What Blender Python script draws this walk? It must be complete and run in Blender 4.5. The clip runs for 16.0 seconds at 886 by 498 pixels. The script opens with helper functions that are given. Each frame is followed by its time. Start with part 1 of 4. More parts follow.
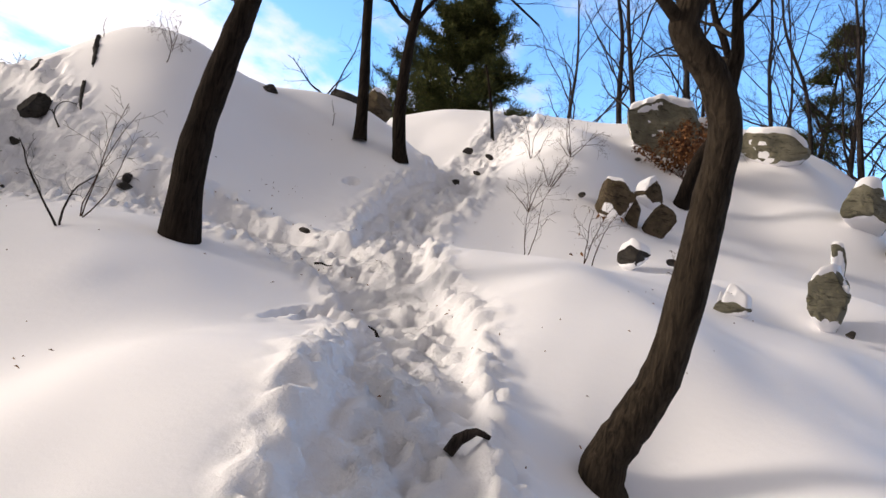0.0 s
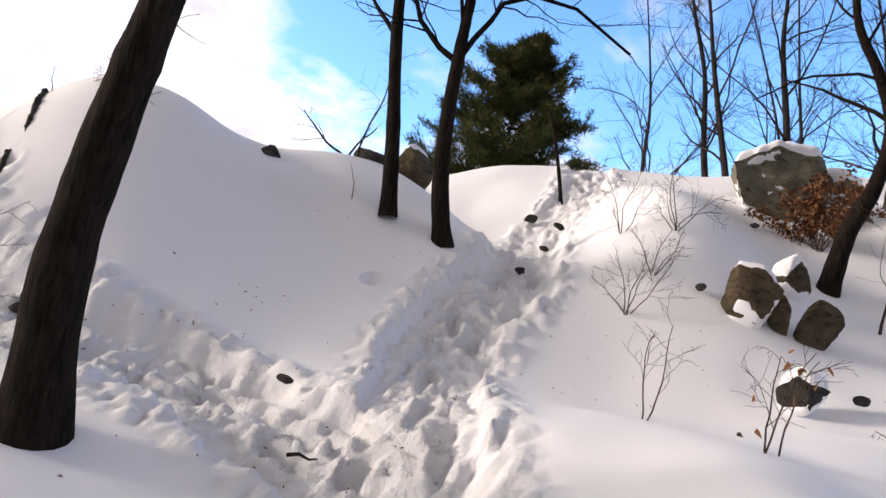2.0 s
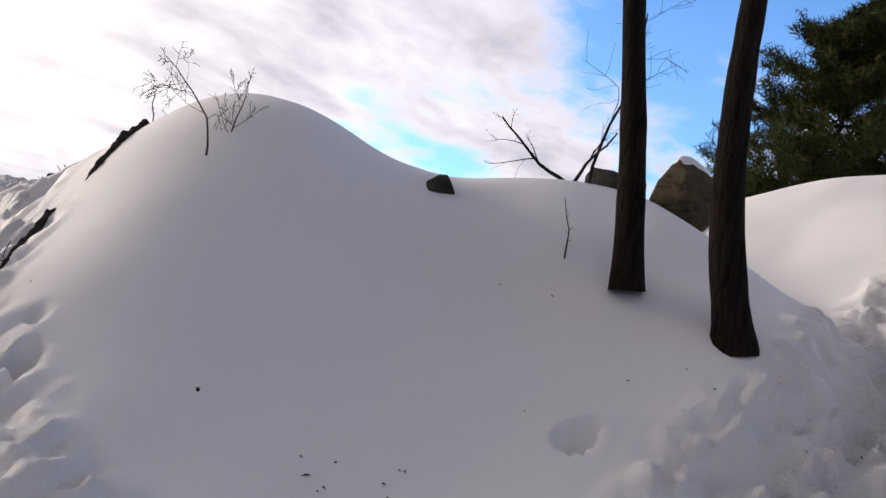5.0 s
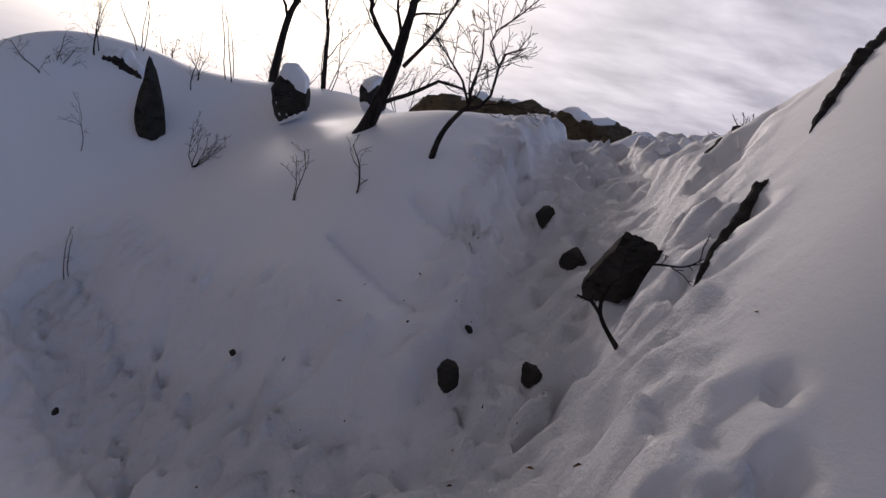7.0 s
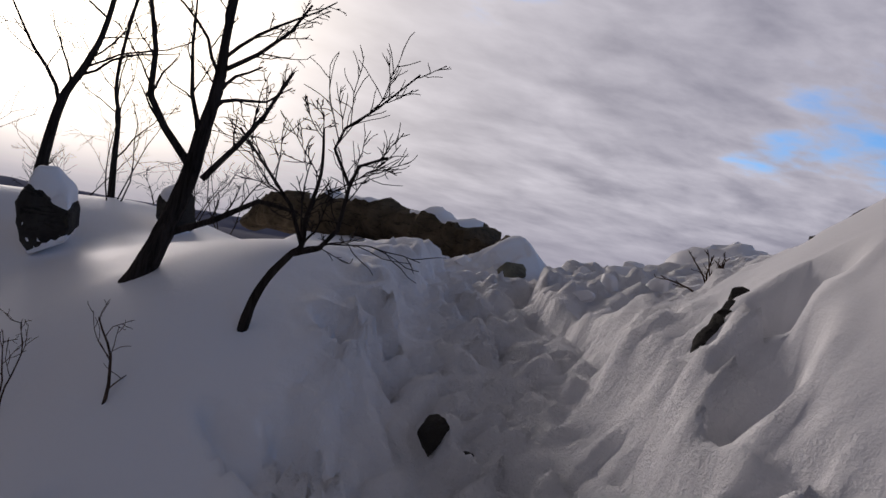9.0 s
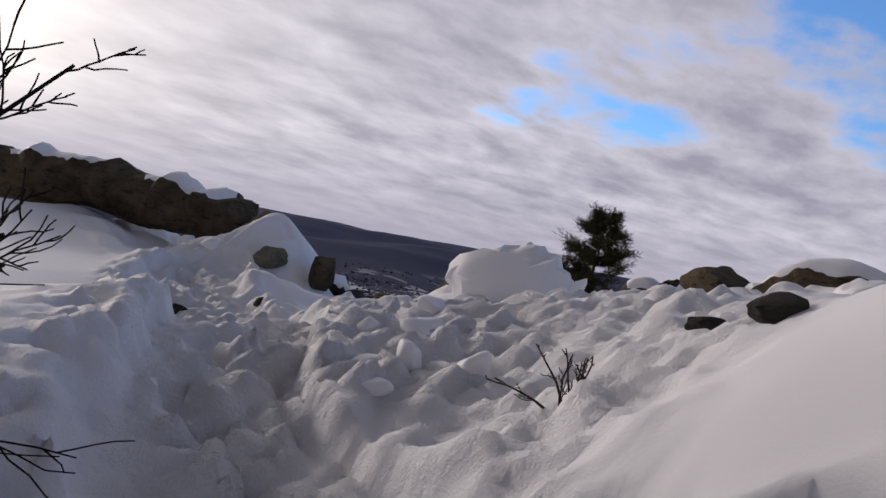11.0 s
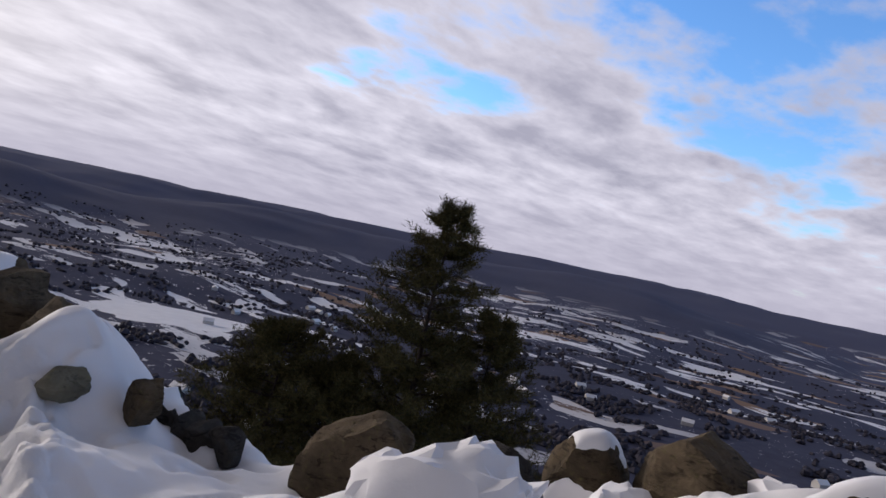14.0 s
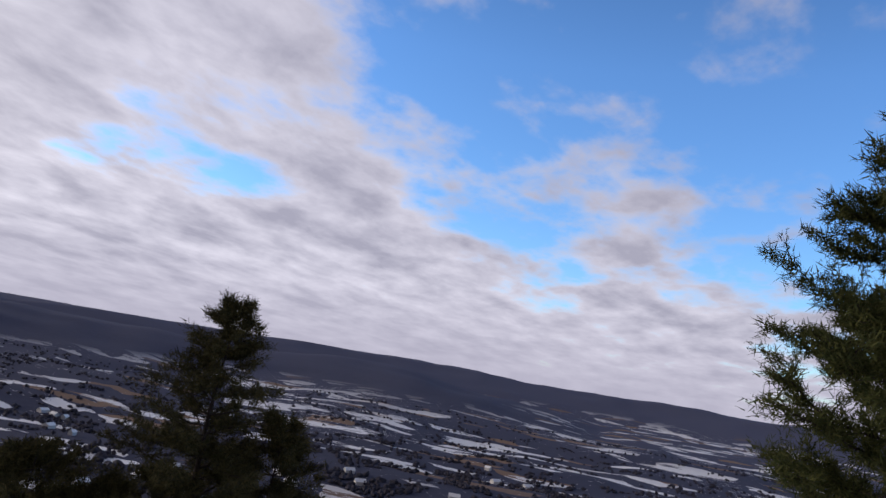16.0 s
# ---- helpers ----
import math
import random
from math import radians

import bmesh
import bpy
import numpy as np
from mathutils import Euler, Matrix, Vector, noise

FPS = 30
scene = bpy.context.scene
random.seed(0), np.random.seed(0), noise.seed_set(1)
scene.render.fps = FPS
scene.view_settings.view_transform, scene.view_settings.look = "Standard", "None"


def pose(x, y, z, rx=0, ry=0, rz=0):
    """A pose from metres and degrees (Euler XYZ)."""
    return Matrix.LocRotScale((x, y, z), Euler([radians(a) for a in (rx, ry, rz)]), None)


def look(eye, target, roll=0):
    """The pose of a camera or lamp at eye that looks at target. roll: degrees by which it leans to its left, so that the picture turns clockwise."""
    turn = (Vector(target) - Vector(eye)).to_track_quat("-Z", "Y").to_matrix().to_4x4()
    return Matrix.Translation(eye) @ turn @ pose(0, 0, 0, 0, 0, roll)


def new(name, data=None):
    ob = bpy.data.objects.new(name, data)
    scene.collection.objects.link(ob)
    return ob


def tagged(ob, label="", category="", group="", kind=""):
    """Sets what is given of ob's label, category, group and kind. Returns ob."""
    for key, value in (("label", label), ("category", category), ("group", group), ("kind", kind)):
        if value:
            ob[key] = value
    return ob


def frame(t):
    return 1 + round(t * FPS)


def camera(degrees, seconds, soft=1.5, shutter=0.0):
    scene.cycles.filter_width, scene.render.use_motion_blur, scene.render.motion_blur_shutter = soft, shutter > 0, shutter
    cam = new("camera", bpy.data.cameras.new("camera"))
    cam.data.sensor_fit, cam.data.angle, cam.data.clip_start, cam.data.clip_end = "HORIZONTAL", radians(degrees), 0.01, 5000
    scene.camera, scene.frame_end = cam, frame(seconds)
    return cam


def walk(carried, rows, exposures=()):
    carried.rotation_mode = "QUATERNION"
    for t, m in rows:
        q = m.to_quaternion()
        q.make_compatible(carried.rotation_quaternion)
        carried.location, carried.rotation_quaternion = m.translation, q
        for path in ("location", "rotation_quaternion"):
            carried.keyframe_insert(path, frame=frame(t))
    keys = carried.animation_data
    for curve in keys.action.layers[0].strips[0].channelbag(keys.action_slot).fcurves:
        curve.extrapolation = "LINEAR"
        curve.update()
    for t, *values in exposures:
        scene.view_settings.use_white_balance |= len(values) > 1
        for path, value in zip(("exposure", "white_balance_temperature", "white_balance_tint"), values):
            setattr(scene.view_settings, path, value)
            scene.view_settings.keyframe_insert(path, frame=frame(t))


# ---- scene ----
LENS = 62.0
cam = camera(LENS, 16.0)
# seconds, eye, yaw to the left, pitch up, lean to the left
ROWS = [
    (0, 0.930, -0.049, 1.077, 5.91, 4.43, 10.91),
    (0.5, 0.872, 0.702, 1.263, 8.25, 5.03, 10.72),
    (1, 0.740, 1.405, 1.466, 9.24, 5.96, 10.24),
    (1.5, 0.575, 2.058, 1.724, 9.73, 6.45, 10.40),
    (2, 0.488, 2.586, 1.916, 10.78, 7.38, 10.36),
    (2.5, 0.436, 3.048, 2.078, 11.97, 8.23, 10.18),
    (3, 0.366, 3.572, 2.234, 13.13, 8.67, 10.26),
    (3.2, 0.267, 3.755, 2.234, 13.41, 9.23, 9.69),
    (5.3, -0.278, 5.808, 2.817, 38.90, 3.25, 11.80),
    (5.5, -0.453, 5.827, 2.760, 42.89, 2.29, 12.00),
    (6, -0.900, 6.057, 2.837, 56.81, -3.17, 11.76),
    (6.5, -1.333, 6.141, 2.842, 69.23, -6.87, 11.52),
    (7, -1.961, 6.282, 2.841, 76.44, -8.46, 11.15),
    (7.5, -2.400, 6.370, 2.905, 77.82, -7.79, 10.53),
    (8, -2.801, 6.437, 2.973, 74.87, -5.27, 11.15),
    (8.5, -3.297, 6.619, 3.021, 71.50, -2.08, 10.58),
    (9, -3.652, 6.728, 3.138, 66.79, 0.09, 10.31),
    (9.5, -4.030, 6.801, 3.175, 60.54, 2.10, 10.87),
    (10, -4.260, 6.919, 3.232, 55.29, 2.13, 10.62),
    (10.2, -4.349, 6.989, 3.330, 53.37, 0.76, 9.48),
    (12.3, -5.720, 7.748, 3.972, 41.80, -1.67, 13.22),
    (12.5, -5.887, 7.835, 4.117, 41.09, -2.15, 11.93),
    (13, -6.368, 8.051, 4.524, 39.81, -2.38, 10.16),
    (13.5, -6.700, 8.275, 4.685, 38.29, -1.02, 10.66),
    (14, -6.750, 8.246, 4.711, 34.66, -1.08, 11.81),
    (14.5, -7.028, 8.208, 4.719, 29.12, 1.12, 13.44),
    (15, -7.300, 8.220, 4.830, 23.07, 5.44, 13.87),
    (15.5, -7.600, 8.260, 4.930, 17.64, 8.46, 11.35),
    (16, -7.950, 8.320, 5.020, 17.93, 8.54, 9.41),
]
walk(cam, [(t, pose(x, y, z, 0, 0, yaw) @ pose(0, 0, 0, 90 + pitch) @ pose(0, 0, 0, 0, 0, roll)) for t, x, y, z, yaw, pitch, roll in ROWS],
     exposures=[(0, 0.95, 6500, 11), (1.0, 1.05, 6480, 12), (2.2, 1.1, 6450, 13), (3.2, 1.1, 6450, 13), (5.5, 0.34, 6250, 14), (6.1, 0.1, 6150, 16), (6.7, -0.1, 6050, 17), (7.3, -0.15, 6020, 17), (8.3, -0.58, 6000, 16), (9.5, -0.52, 5950, 16), (10.2, -0.45, 6000, 16), (12.5, 0.08, 5950, 15), (13.6, 0.05, 5920, 15), (16, 0.0, 5900, 15)])

# ---- world, sun ----
SUN_YAW, SUN_UP = 98.0, 15.0
sun_way = Vector((-math.sin(radians(SUN_YAW)) * math.cos(radians(SUN_UP)), math.cos(radians(SUN_YAW)) * math.cos(radians(SUN_UP)), math.sin(radians(SUN_UP))))


class Nodes:
    """Short hand for a node tree."""

    def __init__(self, tree):
        self.tree = tree
        tree.nodes.clear()

    def add(self, kind, inputs=None, **values):
        n = self.tree.nodes.new(kind)
        for k, v in values.items():
            setattr(n, k, v)
        for k, v in (inputs or {}).items():
            if isinstance(v, bpy.types.NodeSocket):
                self.tree.links.new(v, n.inputs[k])
            else:
                n.inputs[k].default_value = v
        return n

    def math(self, op, a, b=0.0, c=0.0, clamp=False):
        return self.add("ShaderNodeMath", {0: a, 1: b, 2: c}, operation=op, use_clamp=clamp).outputs[0]

    def ramp(self, fac, stops, ease="LINEAR"):
        n = self.add("ShaderNodeValToRGB", {"Fac": fac})
        n.color_ramp.interpolation = ease
        while len(n.color_ramp.elements) < len(stops):
            n.color_ramp.elements.new(0.5)
        for e, (p, c) in zip(n.color_ramp.elements, stops):
            e.position, e.color = p, (c, c, c, 1) if isinstance(c, (int, float)) else (*c, 1)
        return n.outputs["Color"]

    def mix(self, fac, a, b, mode="MIX"):
        n = self.add("ShaderNodeMix", data_type="RGBA", blend_type=mode)
        for i, v in ((0, fac), (6, a), (7, b)):
            if isinstance(v, bpy.types.NodeSocket):
                self.tree.links.new(v, n.inputs[i])
            else:
                n.inputs[i].default_value = v if i == 0 else (*v, 1)
        return n.outputs[2]

    def noise(self, vec, scale, detail=4.0, rough=0.55, warp=0.0):
        return self.add("ShaderNodeTexNoise", {"Vector": vec, "Scale": scale, "Detail": detail, "Roughness": rough, "Distortion": warp}).outputs["Fac"]


def build_world():
    w = bpy.data.worlds.new("sky")
    scene.world = w
    w.use_nodes = True
    n = Nodes(w.node_tree)
    way = n.add("ShaderNodeTexCoord").outputs["Generated"]
    sky = n.add("ShaderNodeTexSky", sky_type="NISHITA", sun_disc=False, sun_elevation=radians(SUN_UP), sun_rotation=radians(-SUN_YAW), air_density=1.0, dust_density=0.3, ozone_density=2.5)
    xyz = n.add("ShaderNodeSeparateXYZ", {0: way})
    up = n.math("MAXIMUM", xyz.outputs[2], 0.0)
    over = n.math("ADD", up, 0.16)
    flat = n.add("ShaderNodeCombineXYZ", {0: n.math("DIVIDE", xyz.outputs[0], over), 1: n.math("DIVIDE", xyz.outputs[1], over), 2: 0.0}).outputs[0]
    turned = n.add("ShaderNodeMapping", {"Vector": flat, "Rotation": (0, 0, radians(38)), "Scale": (1.0, 0.72, 1.0), "Location": (0.35, 0.55, 0)}).outputs[0]
    big = n.noise(turned, 1.3, 8.0, 0.54, 0.1)
    fine = n.noise(turned, 4.0, 6.0, 0.55, 0.15)
    sunward = n.add("ShaderNodeVectorMath", {0: way, 1: sun_way}, operation="DOT_PRODUCT").outputs["Value"]
    side = n.add("ShaderNodeVectorMath", {0: way, 1: (-0.92, -0.2, 0.0)}, operation="DOT_PRODUCT").outputs["Value"]
    cover = n.math("ADD", big, n.math("MULTIPLY", side, 0.25))
    cover = n.math("ADD", cover, n.math("MULTIPLY", n.math("SUBTRACT", fine, 0.5), 0.42))
    cover = n.math("ADD", cover, n.ramp(up, [(0.56, 0.0), (0.78, 0.35)]))
    cover = n.math("ADD", cover, n.ramp(n.add("ShaderNodeVectorMath", {0: way, 1: (0.0, 1.0, 0.0)}, operation="DOT_PRODUCT").outputs["Value"], [(0.0, 0.35), (0.3, 0.0)]))
    low = n.math("MULTIPLY", n.math("SUBTRACT", 0.20, up, clamp=True), 1.4)
    mask = n.ramp(n.math("ADD", cover, low), [(0.44, 0.0), (0.60, 1.0)], "EASE")
    shade = n.ramp(n.math("ADD", n.math("MULTIPLY", fine, 0.55), n.math("MULTIPLY", big, 0.45)), [(0.36, (0.86, 0.81, 0.82)), (0.62, (0.42, 0.40, 0.445))])
    glow = n.math("POWER", n.math("MAXIMUM", sunward, 0.0), 7.0)
    halo = n.math("POWER", n.math("MAXIMUM", sunward, 0.0), 40.0)
    light = n.mix(n.math("MULTIPLY", glow, 0.75, clamp=True), shade, (1.5, 1.36, 1.16))
    light = n.mix(n.math("MULTIPLY", halo, 0.9, clamp=True), light, (5.0, 4.3, 3.2))
    high = n.ramp(up, [(0.40, 1.0), (0.85, 0.42)])
    rear = n.ramp(n.add("ShaderNodeVectorMath", {0: way, 1: (-0.55, 0.83, 0.0)}, operation="DOT_PRODUCT").outputs["Value"], [(0.0, 0.40), (0.45, 1.0)])
    light = n.mix(1.0, light, n.mix(1.0, high, rear, "MULTIPLY"), "MULTIPLY")
    mist = n.ramp(up, [(0.0, 1.0), (0.10, 0.0)])
    light = n.mix(n.math("MULTIPLY", mist, 0.8), light, (0.50, 0.465, 0.51))
    blue = n.add("ShaderNodeBackground", {"Color": n.mix(1.0, n.mix(1.0, sky.outputs[0], (0.78, 1.0, 1.22), "MULTIPLY"), high, "MULTIPLY"), "Strength": 0.19}).outputs[0]
    cloud = n.add("ShaderNodeBackground", {"Color": light, "Strength": 1.0}).outputs[0]
    both = n.add("ShaderNodeMixShader", {0: mask, 1: blue, 2: cloud}).outputs[0]
    n.add("ShaderNodeOutputWorld", {"Surface": both})


build_world()
sun = new("sun", bpy.data.lights.new("sun", "SUN"))
sun.data.energy, sun.data.angle, sun.data.color = 1.5, radians(10), (1.0, 0.87, 0.74)
sun.matrix_world = look(sun_way * 50, (0, 0, 0))


# ---- materials ----
def material(name):
    m = bpy.data.materials.new(name)
    m.use_nodes = True
    n = Nodes(m.node_tree)
    return m, n, n.add("ShaderNodeTexCoord").outputs["Object"]


def finish(n, colour, rough, height=None, strength=0.3, distance=0.01, **more):
    ins = {"Base Color": colour, "Roughness": rough, **more}
    if height is not None:
        ins["Normal"] = n.add("ShaderNodeBump", {"Height": height, "Strength": strength, "Distance": distance}).outputs[0]
    b = n.add("ShaderNodeBsdfPrincipled", ins)
    n.add("ShaderNodeOutputMaterial", {"Surface": b.outputs[0]})


def snow_material():
    m, n, v = material("snow")
    grain = n.noise(v, 140.0, 3.0, 0.7)
    crust = n.noise(v, 17.0, 6.0, 0.68)
    drift = n.noise(v, 1.1, 3.0)
    base = n.mix(n.math("MULTIPLY", drift, 0.6), (0.86, 0.855, 0.87), (0.80, 0.79, 0.815))
    dirt = n.ramp(n.noise(v, 2.3, 8.0, 0.72), [(0.64, 0.0), (0.78, 0.35)])
    trod = n.add("ShaderNodeAttribute", attribute_name="trodden").outputs["Fac"]
    base = n.mix(n.math("MULTIPLY", dirt, trod), base, (0.46, 0.38, 0.30))
    h = n.math("ADD", n.math("MULTIPLY", crust, 0.8), n.math("MULTIPLY", grain, 0.18))
    finish(n, base, 0.62, h, n.math("ADD", 0.10, n.math("MULTIPLY", trod, 0.85)), 0.05, **{"Specular IOR Level": 0.25})
    return m


MEADOW = (7.21, -6.48, 0.0)


def far_material():
    """Snow fields, bare woods and hamlets of the valley, with aerial haze painted into the woods."""
    m, n, v = material("valley")
    warp = n.add("ShaderNodeVectorMath", {0: v, 1: n.add("ShaderNodeVectorMath", {0: n.add("ShaderNodeTexNoise", {"Vector": v, "Scale": 0.006, "Detail": 4.0}).outputs["Color"], 1: (140, 140, 0)}, operation="MULTIPLY").outputs[0]}, operation="ADD").outputs[0]
    cell = n.add("ShaderNodeTexVoronoi", {"Vector": n.add("ShaderNodeMapping", {"Vector": warp, "Scale": (0.75, 1.5, 0), "Rotation": (0, 0, 0.75)}).outputs[0], "Scale": 0.0135})
    pick = n.add("ShaderNodeSeparateColor", {0: cell.outputs["Color"]})
    belt = n.noise(n.add("ShaderNodeMapping", {"Vector": v, "Scale": (1, 1, 0)}).outputs[0], 0.0016, 2.0)
    field = n.math("GREATER_THAN", n.math("ADD", pick.outputs[0], n.math("MULTIPLY", belt, 0.9)), 1.26)
    fine = n.noise(v, 0.05, 5.0, 0.75)
    speck = n.math("GREATER_THAN", n.math("ADD", n.noise(v, 0.075, 3.0, 0.8), n.math("MULTIPLY", belt, 0.4)), 0.86)
    z = n.add("ShaderNodeSeparateXYZ", {0: v}).outputs[2]
    floor_ = n.ramp(n.math("MULTIPLY_ADD", z, 0.01, 2.0), [(0.35, 1.0), (0.75, 0.0)])
    hedge = n.math("GREATER_THAN", n.noise(n.add("ShaderNodeMapping", {"Vector": v, "Rotation": (0, 0, 0.7), "Scale": (0.35, 1.3, 0.0)}).outputs[0], 0.02, 6.0, 0.75), 0.44)
    white = n.math("MULTIPLY", n.math("MAXIMUM", n.math("MULTIPLY", field, hedge), speck), floor_)
    meadow = n.add("ShaderNodeVectorMath", {0: n.add("ShaderNodeMapping", {"Vector": warp, "Location": MEADOW, "Scale": (1 / 100, 1 / 100, 0.0)}).outputs[0]}, operation="LENGTH").outputs["Value"]
    white = n.math("MAXIMUM", white, n.math("LESS_THAN", meadow, 1.0))
    # aerial haze put into the wood colour: bluish, then paler and bluer with distance
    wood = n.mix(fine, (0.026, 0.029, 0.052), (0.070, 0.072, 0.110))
    haze = n.ramp(n.math("MULTIPLY", n.add("ShaderNodeVectorMath", {0: v}, operation="LENGTH").outputs["Value"], 0.00022), [(0.15, 0.0), (0.95, 0.75)])
    wood = n.mix(haze, wood, (0.105, 0.113, 0.178))
    reed = n.math("MULTIPLY", n.math("GREATER_THAN", pick.outputs[1], 0.94), floor_)
    wood = n.mix(reed, wood, (0.22, 0.15, 0.11))
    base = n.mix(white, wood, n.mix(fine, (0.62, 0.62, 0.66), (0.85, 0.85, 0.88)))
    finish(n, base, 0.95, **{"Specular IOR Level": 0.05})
    return m


def rock_material(name, dark, light, moss):
    m, n, v = material(name)
    a = n.noise(v, 3.2, 6.0, 0.65, 0.4)
    b = n.noise(v, 22.0, 5.0, 0.7)
    seam = n.noise(n.add("ShaderNodeMapping", {"Vector": v, "Scale": (1.0, 1.0, 3.5), "Rotation": (0.5, 0.3, 0)}).outputs[0], 4.0, 6.0, 0.7, 1.2)
    base = n.mix(n.ramp(a, [(0.3, 0.0), (0.7, 1.0)]), dark, light)
    base = n.mix(n.ramp(b, [(0.55, 0.0), (0.72, 0.8)]), base, moss)
    base = n.mix(n.ramp(seam, [(0.36, 0.75), (0.46, 0.0)]), base, tuple(c * 0.35 for c in dark))
    finish(n, base, 0.85, n.math("ADD", n.math("MULTIPLY", b, 0.5), seam), 0.9, 0.05, **{"Specular IOR Level": 0.12})
    return m


def bark_material(name, dark, light, stretch=0.12):
    m, n, v = material(name)
    long = n.add("ShaderNodeMapping", {"Vector": v, "Scale": (1, 1, stretch)}).outputs[0]
    ridge = n.noise(long, 38.0, 5.0, 0.65, 0.8)
    tone = n.noise(v, 3.0, 4.0, 0.6)
    base = n.mix(n.ramp(ridge, [(0.35, 0.0), (0.65, 1.0)]), dark, light)
    base = n.mix(n.ramp(tone, [(0.45, 0.0), (0.8, 0.5)]), base, tuple(c * 1.3 for c in light))
    finish(n, base, 0.95, ridge, 1.0, 0.035, **{"Specular IOR Level": 0.08})
    return m


def leaf_material(name, a, b):
    m, n, v = material(name)
    rnd = n.add("ShaderNodeNewGeometry").outputs["Random Per Island"]
    base = n.mix(rnd, a, b)
    finish(n, base, 0.8, **{"Specular IOR Level": 0.1})
    return m


SNOW = snow_material()
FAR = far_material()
ROCK = rock_material("grey_rock", (0.10, 0.094, 0.07), (0.27, 0.25, 0.18), (0.22, 0.21, 0.11))
ROCK_DARK = rock_material("dark_wet_rock", (0.022, 0.02, 0.019), (0.075, 0.068, 0.06), (0.07, 0.06, 0.04))
ROCK_BROWN = rock_material("brown_rock", (0.04, 0.030, 0.020), (0.155, 0.118, 0.075), (0.13, 0.115, 0.05))
BARK = bark_material("brown_bark", (0.004, 0.003, 0.0025), (0.026, 0.019, 0.014))
BARK_SMOOTH = bark_material("smooth_bark", (0.012, 0.009, 0.007), (0.052, 0.040, 0.028), 0.2)
BARK_DARK = bark_material("dark_bark", (0.012, 0.010, 0.009), (0.055, 0.045, 0.04))
TWIG = bark_material("twig_bark", (0.035, 0.022, 0.018), (0.12, 0.078, 0.06), 0.5)
NEEDLE = leaf_material("pine_needles", (0.030, 0.042, 0.014), (0.085, 0.085, 0.026))
NEEDLE_DARK = leaf_material("dark_needles", (0.024, 0.028, 0.012), (0.088, 0.074, 0.028))
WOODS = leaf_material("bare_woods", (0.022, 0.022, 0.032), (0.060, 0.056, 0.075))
PLASTER = leaf_material("pale_siding", (0.42, 0.40, 0.38), (0.68, 0.66, 0.64))
LEAF = leaf_material("dead_leaves", (0.07, 0.03, 0.014), (0.20, 0.095, 0.042))

# ---- the shape of the ground ----
# Heights of the hill at a loose net of places.
NET_X, NET_Y, NET_STEP, NET_W, NET_H = -15.5, -1.5, 2.9, 11, 9
NET = [
    1.31, 0.10, -0.93, -1.73, -2.29, -2.56, -2.58, -2.63, -2.91, -3.38, -3.93,
    2.65, 1.44, 0.43, -0.39, -1.21, -1.66, -1.34, -1.08, -1.69, -2.47, -3.26,
    3.80, 2.86, 1.80, 0.93, -0.04, -0.65, -0.22, 0.16, -0.57, -1.55, -2.51,
    4.26, 3.75, 2.75, 2.00, 1.11, 0.61, 0.80, 1.11, 0.50, -0.60, -1.56,
    3.76, 2.66, 2.37, 2.72, 2.57, 2.18, 1.84, 1.91, 1.42, 0.48, -0.39,
    3.55, 3.25, 2.74, 3.17, 3.48, 3.51, 2.97, 2.55, 2.24, 1.80, 0.76,
    3.24, 2.98, 1.97, 2.96, 3.71, 3.74, 4.05, 4.31, 4.24, 3.60, 1.52,
    2.17, 1.97, 1.94, 3.00, 3.92, 4.03, 5.93, 5.42, 6.41, 5.77, 2.36,
    0.84, 1.40, 2.22, 3.21, 4.20, 5.16, 6.76, 6.77, 7.63, 7.01, 4.22,
]
# Finer swells of the mound, the hollow and its banks.
SWELL_X, SWELL_Y, SWELL_STEP, SWELL_W, SWELL_H = -8.6, 4.2, 1.25, 10, 9
SWELL = [
    -0.02, 0.05, 0.18, 0.36, 0.16, -0.17, -0.29, 0.17, 0.59, -0.22,
    1.22, -0.68, -0.92, -0.22, -0.22, -0.05, 0.00, -0.15, -0.27, 0.02,
    1.10, -0.04, -0.04, -1.44, -1.12, -0.05, 0.25, -0.15, -0.65, 0.38,
    1.00, 0.58, 0.73, 0.56, -0.64, -0.41, -0.38, -0.17, 0.18, 0.00,
    0.02, 0.13, 0.44, -0.30, -0.25, 0.43, -0.25, -0.42, -0.70, -0.55,
    -0.49, -0.00, 0.10, -0.19, 1.71, 1.33, -0.25, 0.08, -0.13, -0.20,
    -0.36, -0.29, 0.12, 0.43, -0.01, 0.13, 1.11, 0.59, -0.11, 1.36,
    0.05, 0.04, -0.30, 0.23, 0.00, 0.07, 0.49, -0.58, -0.76, 1.14,
    -0.39, -0.44, -0.11, 0.38, 0.25, 0.08, -0.20, -0.58, -0.10, 0.77,
]
# drifts: x, y, height, reach
DRIFTS = [(1.75, 3.45, -0.27, 0.5), (-8.6, 12.35, 0.1, 0.42), (-7.6, 12.75, 0.14, 0.5), (-12.7, 11.8, 0.88, 0.6), (-12, 2, -1.05, 1.3), (-12.7, 10.7, 0.04, 0.6), (4.7, 8, 0.35, 0.7), (5.8, 11.6, 0.5, 0.8), (5.5, 13.6, 0.4, 0.6), (-12, 6, -0.42, 1.3), (-10, 3, 1.05, 1.3)]
TABLE = np.random.RandomState(7).rand(256, 256)


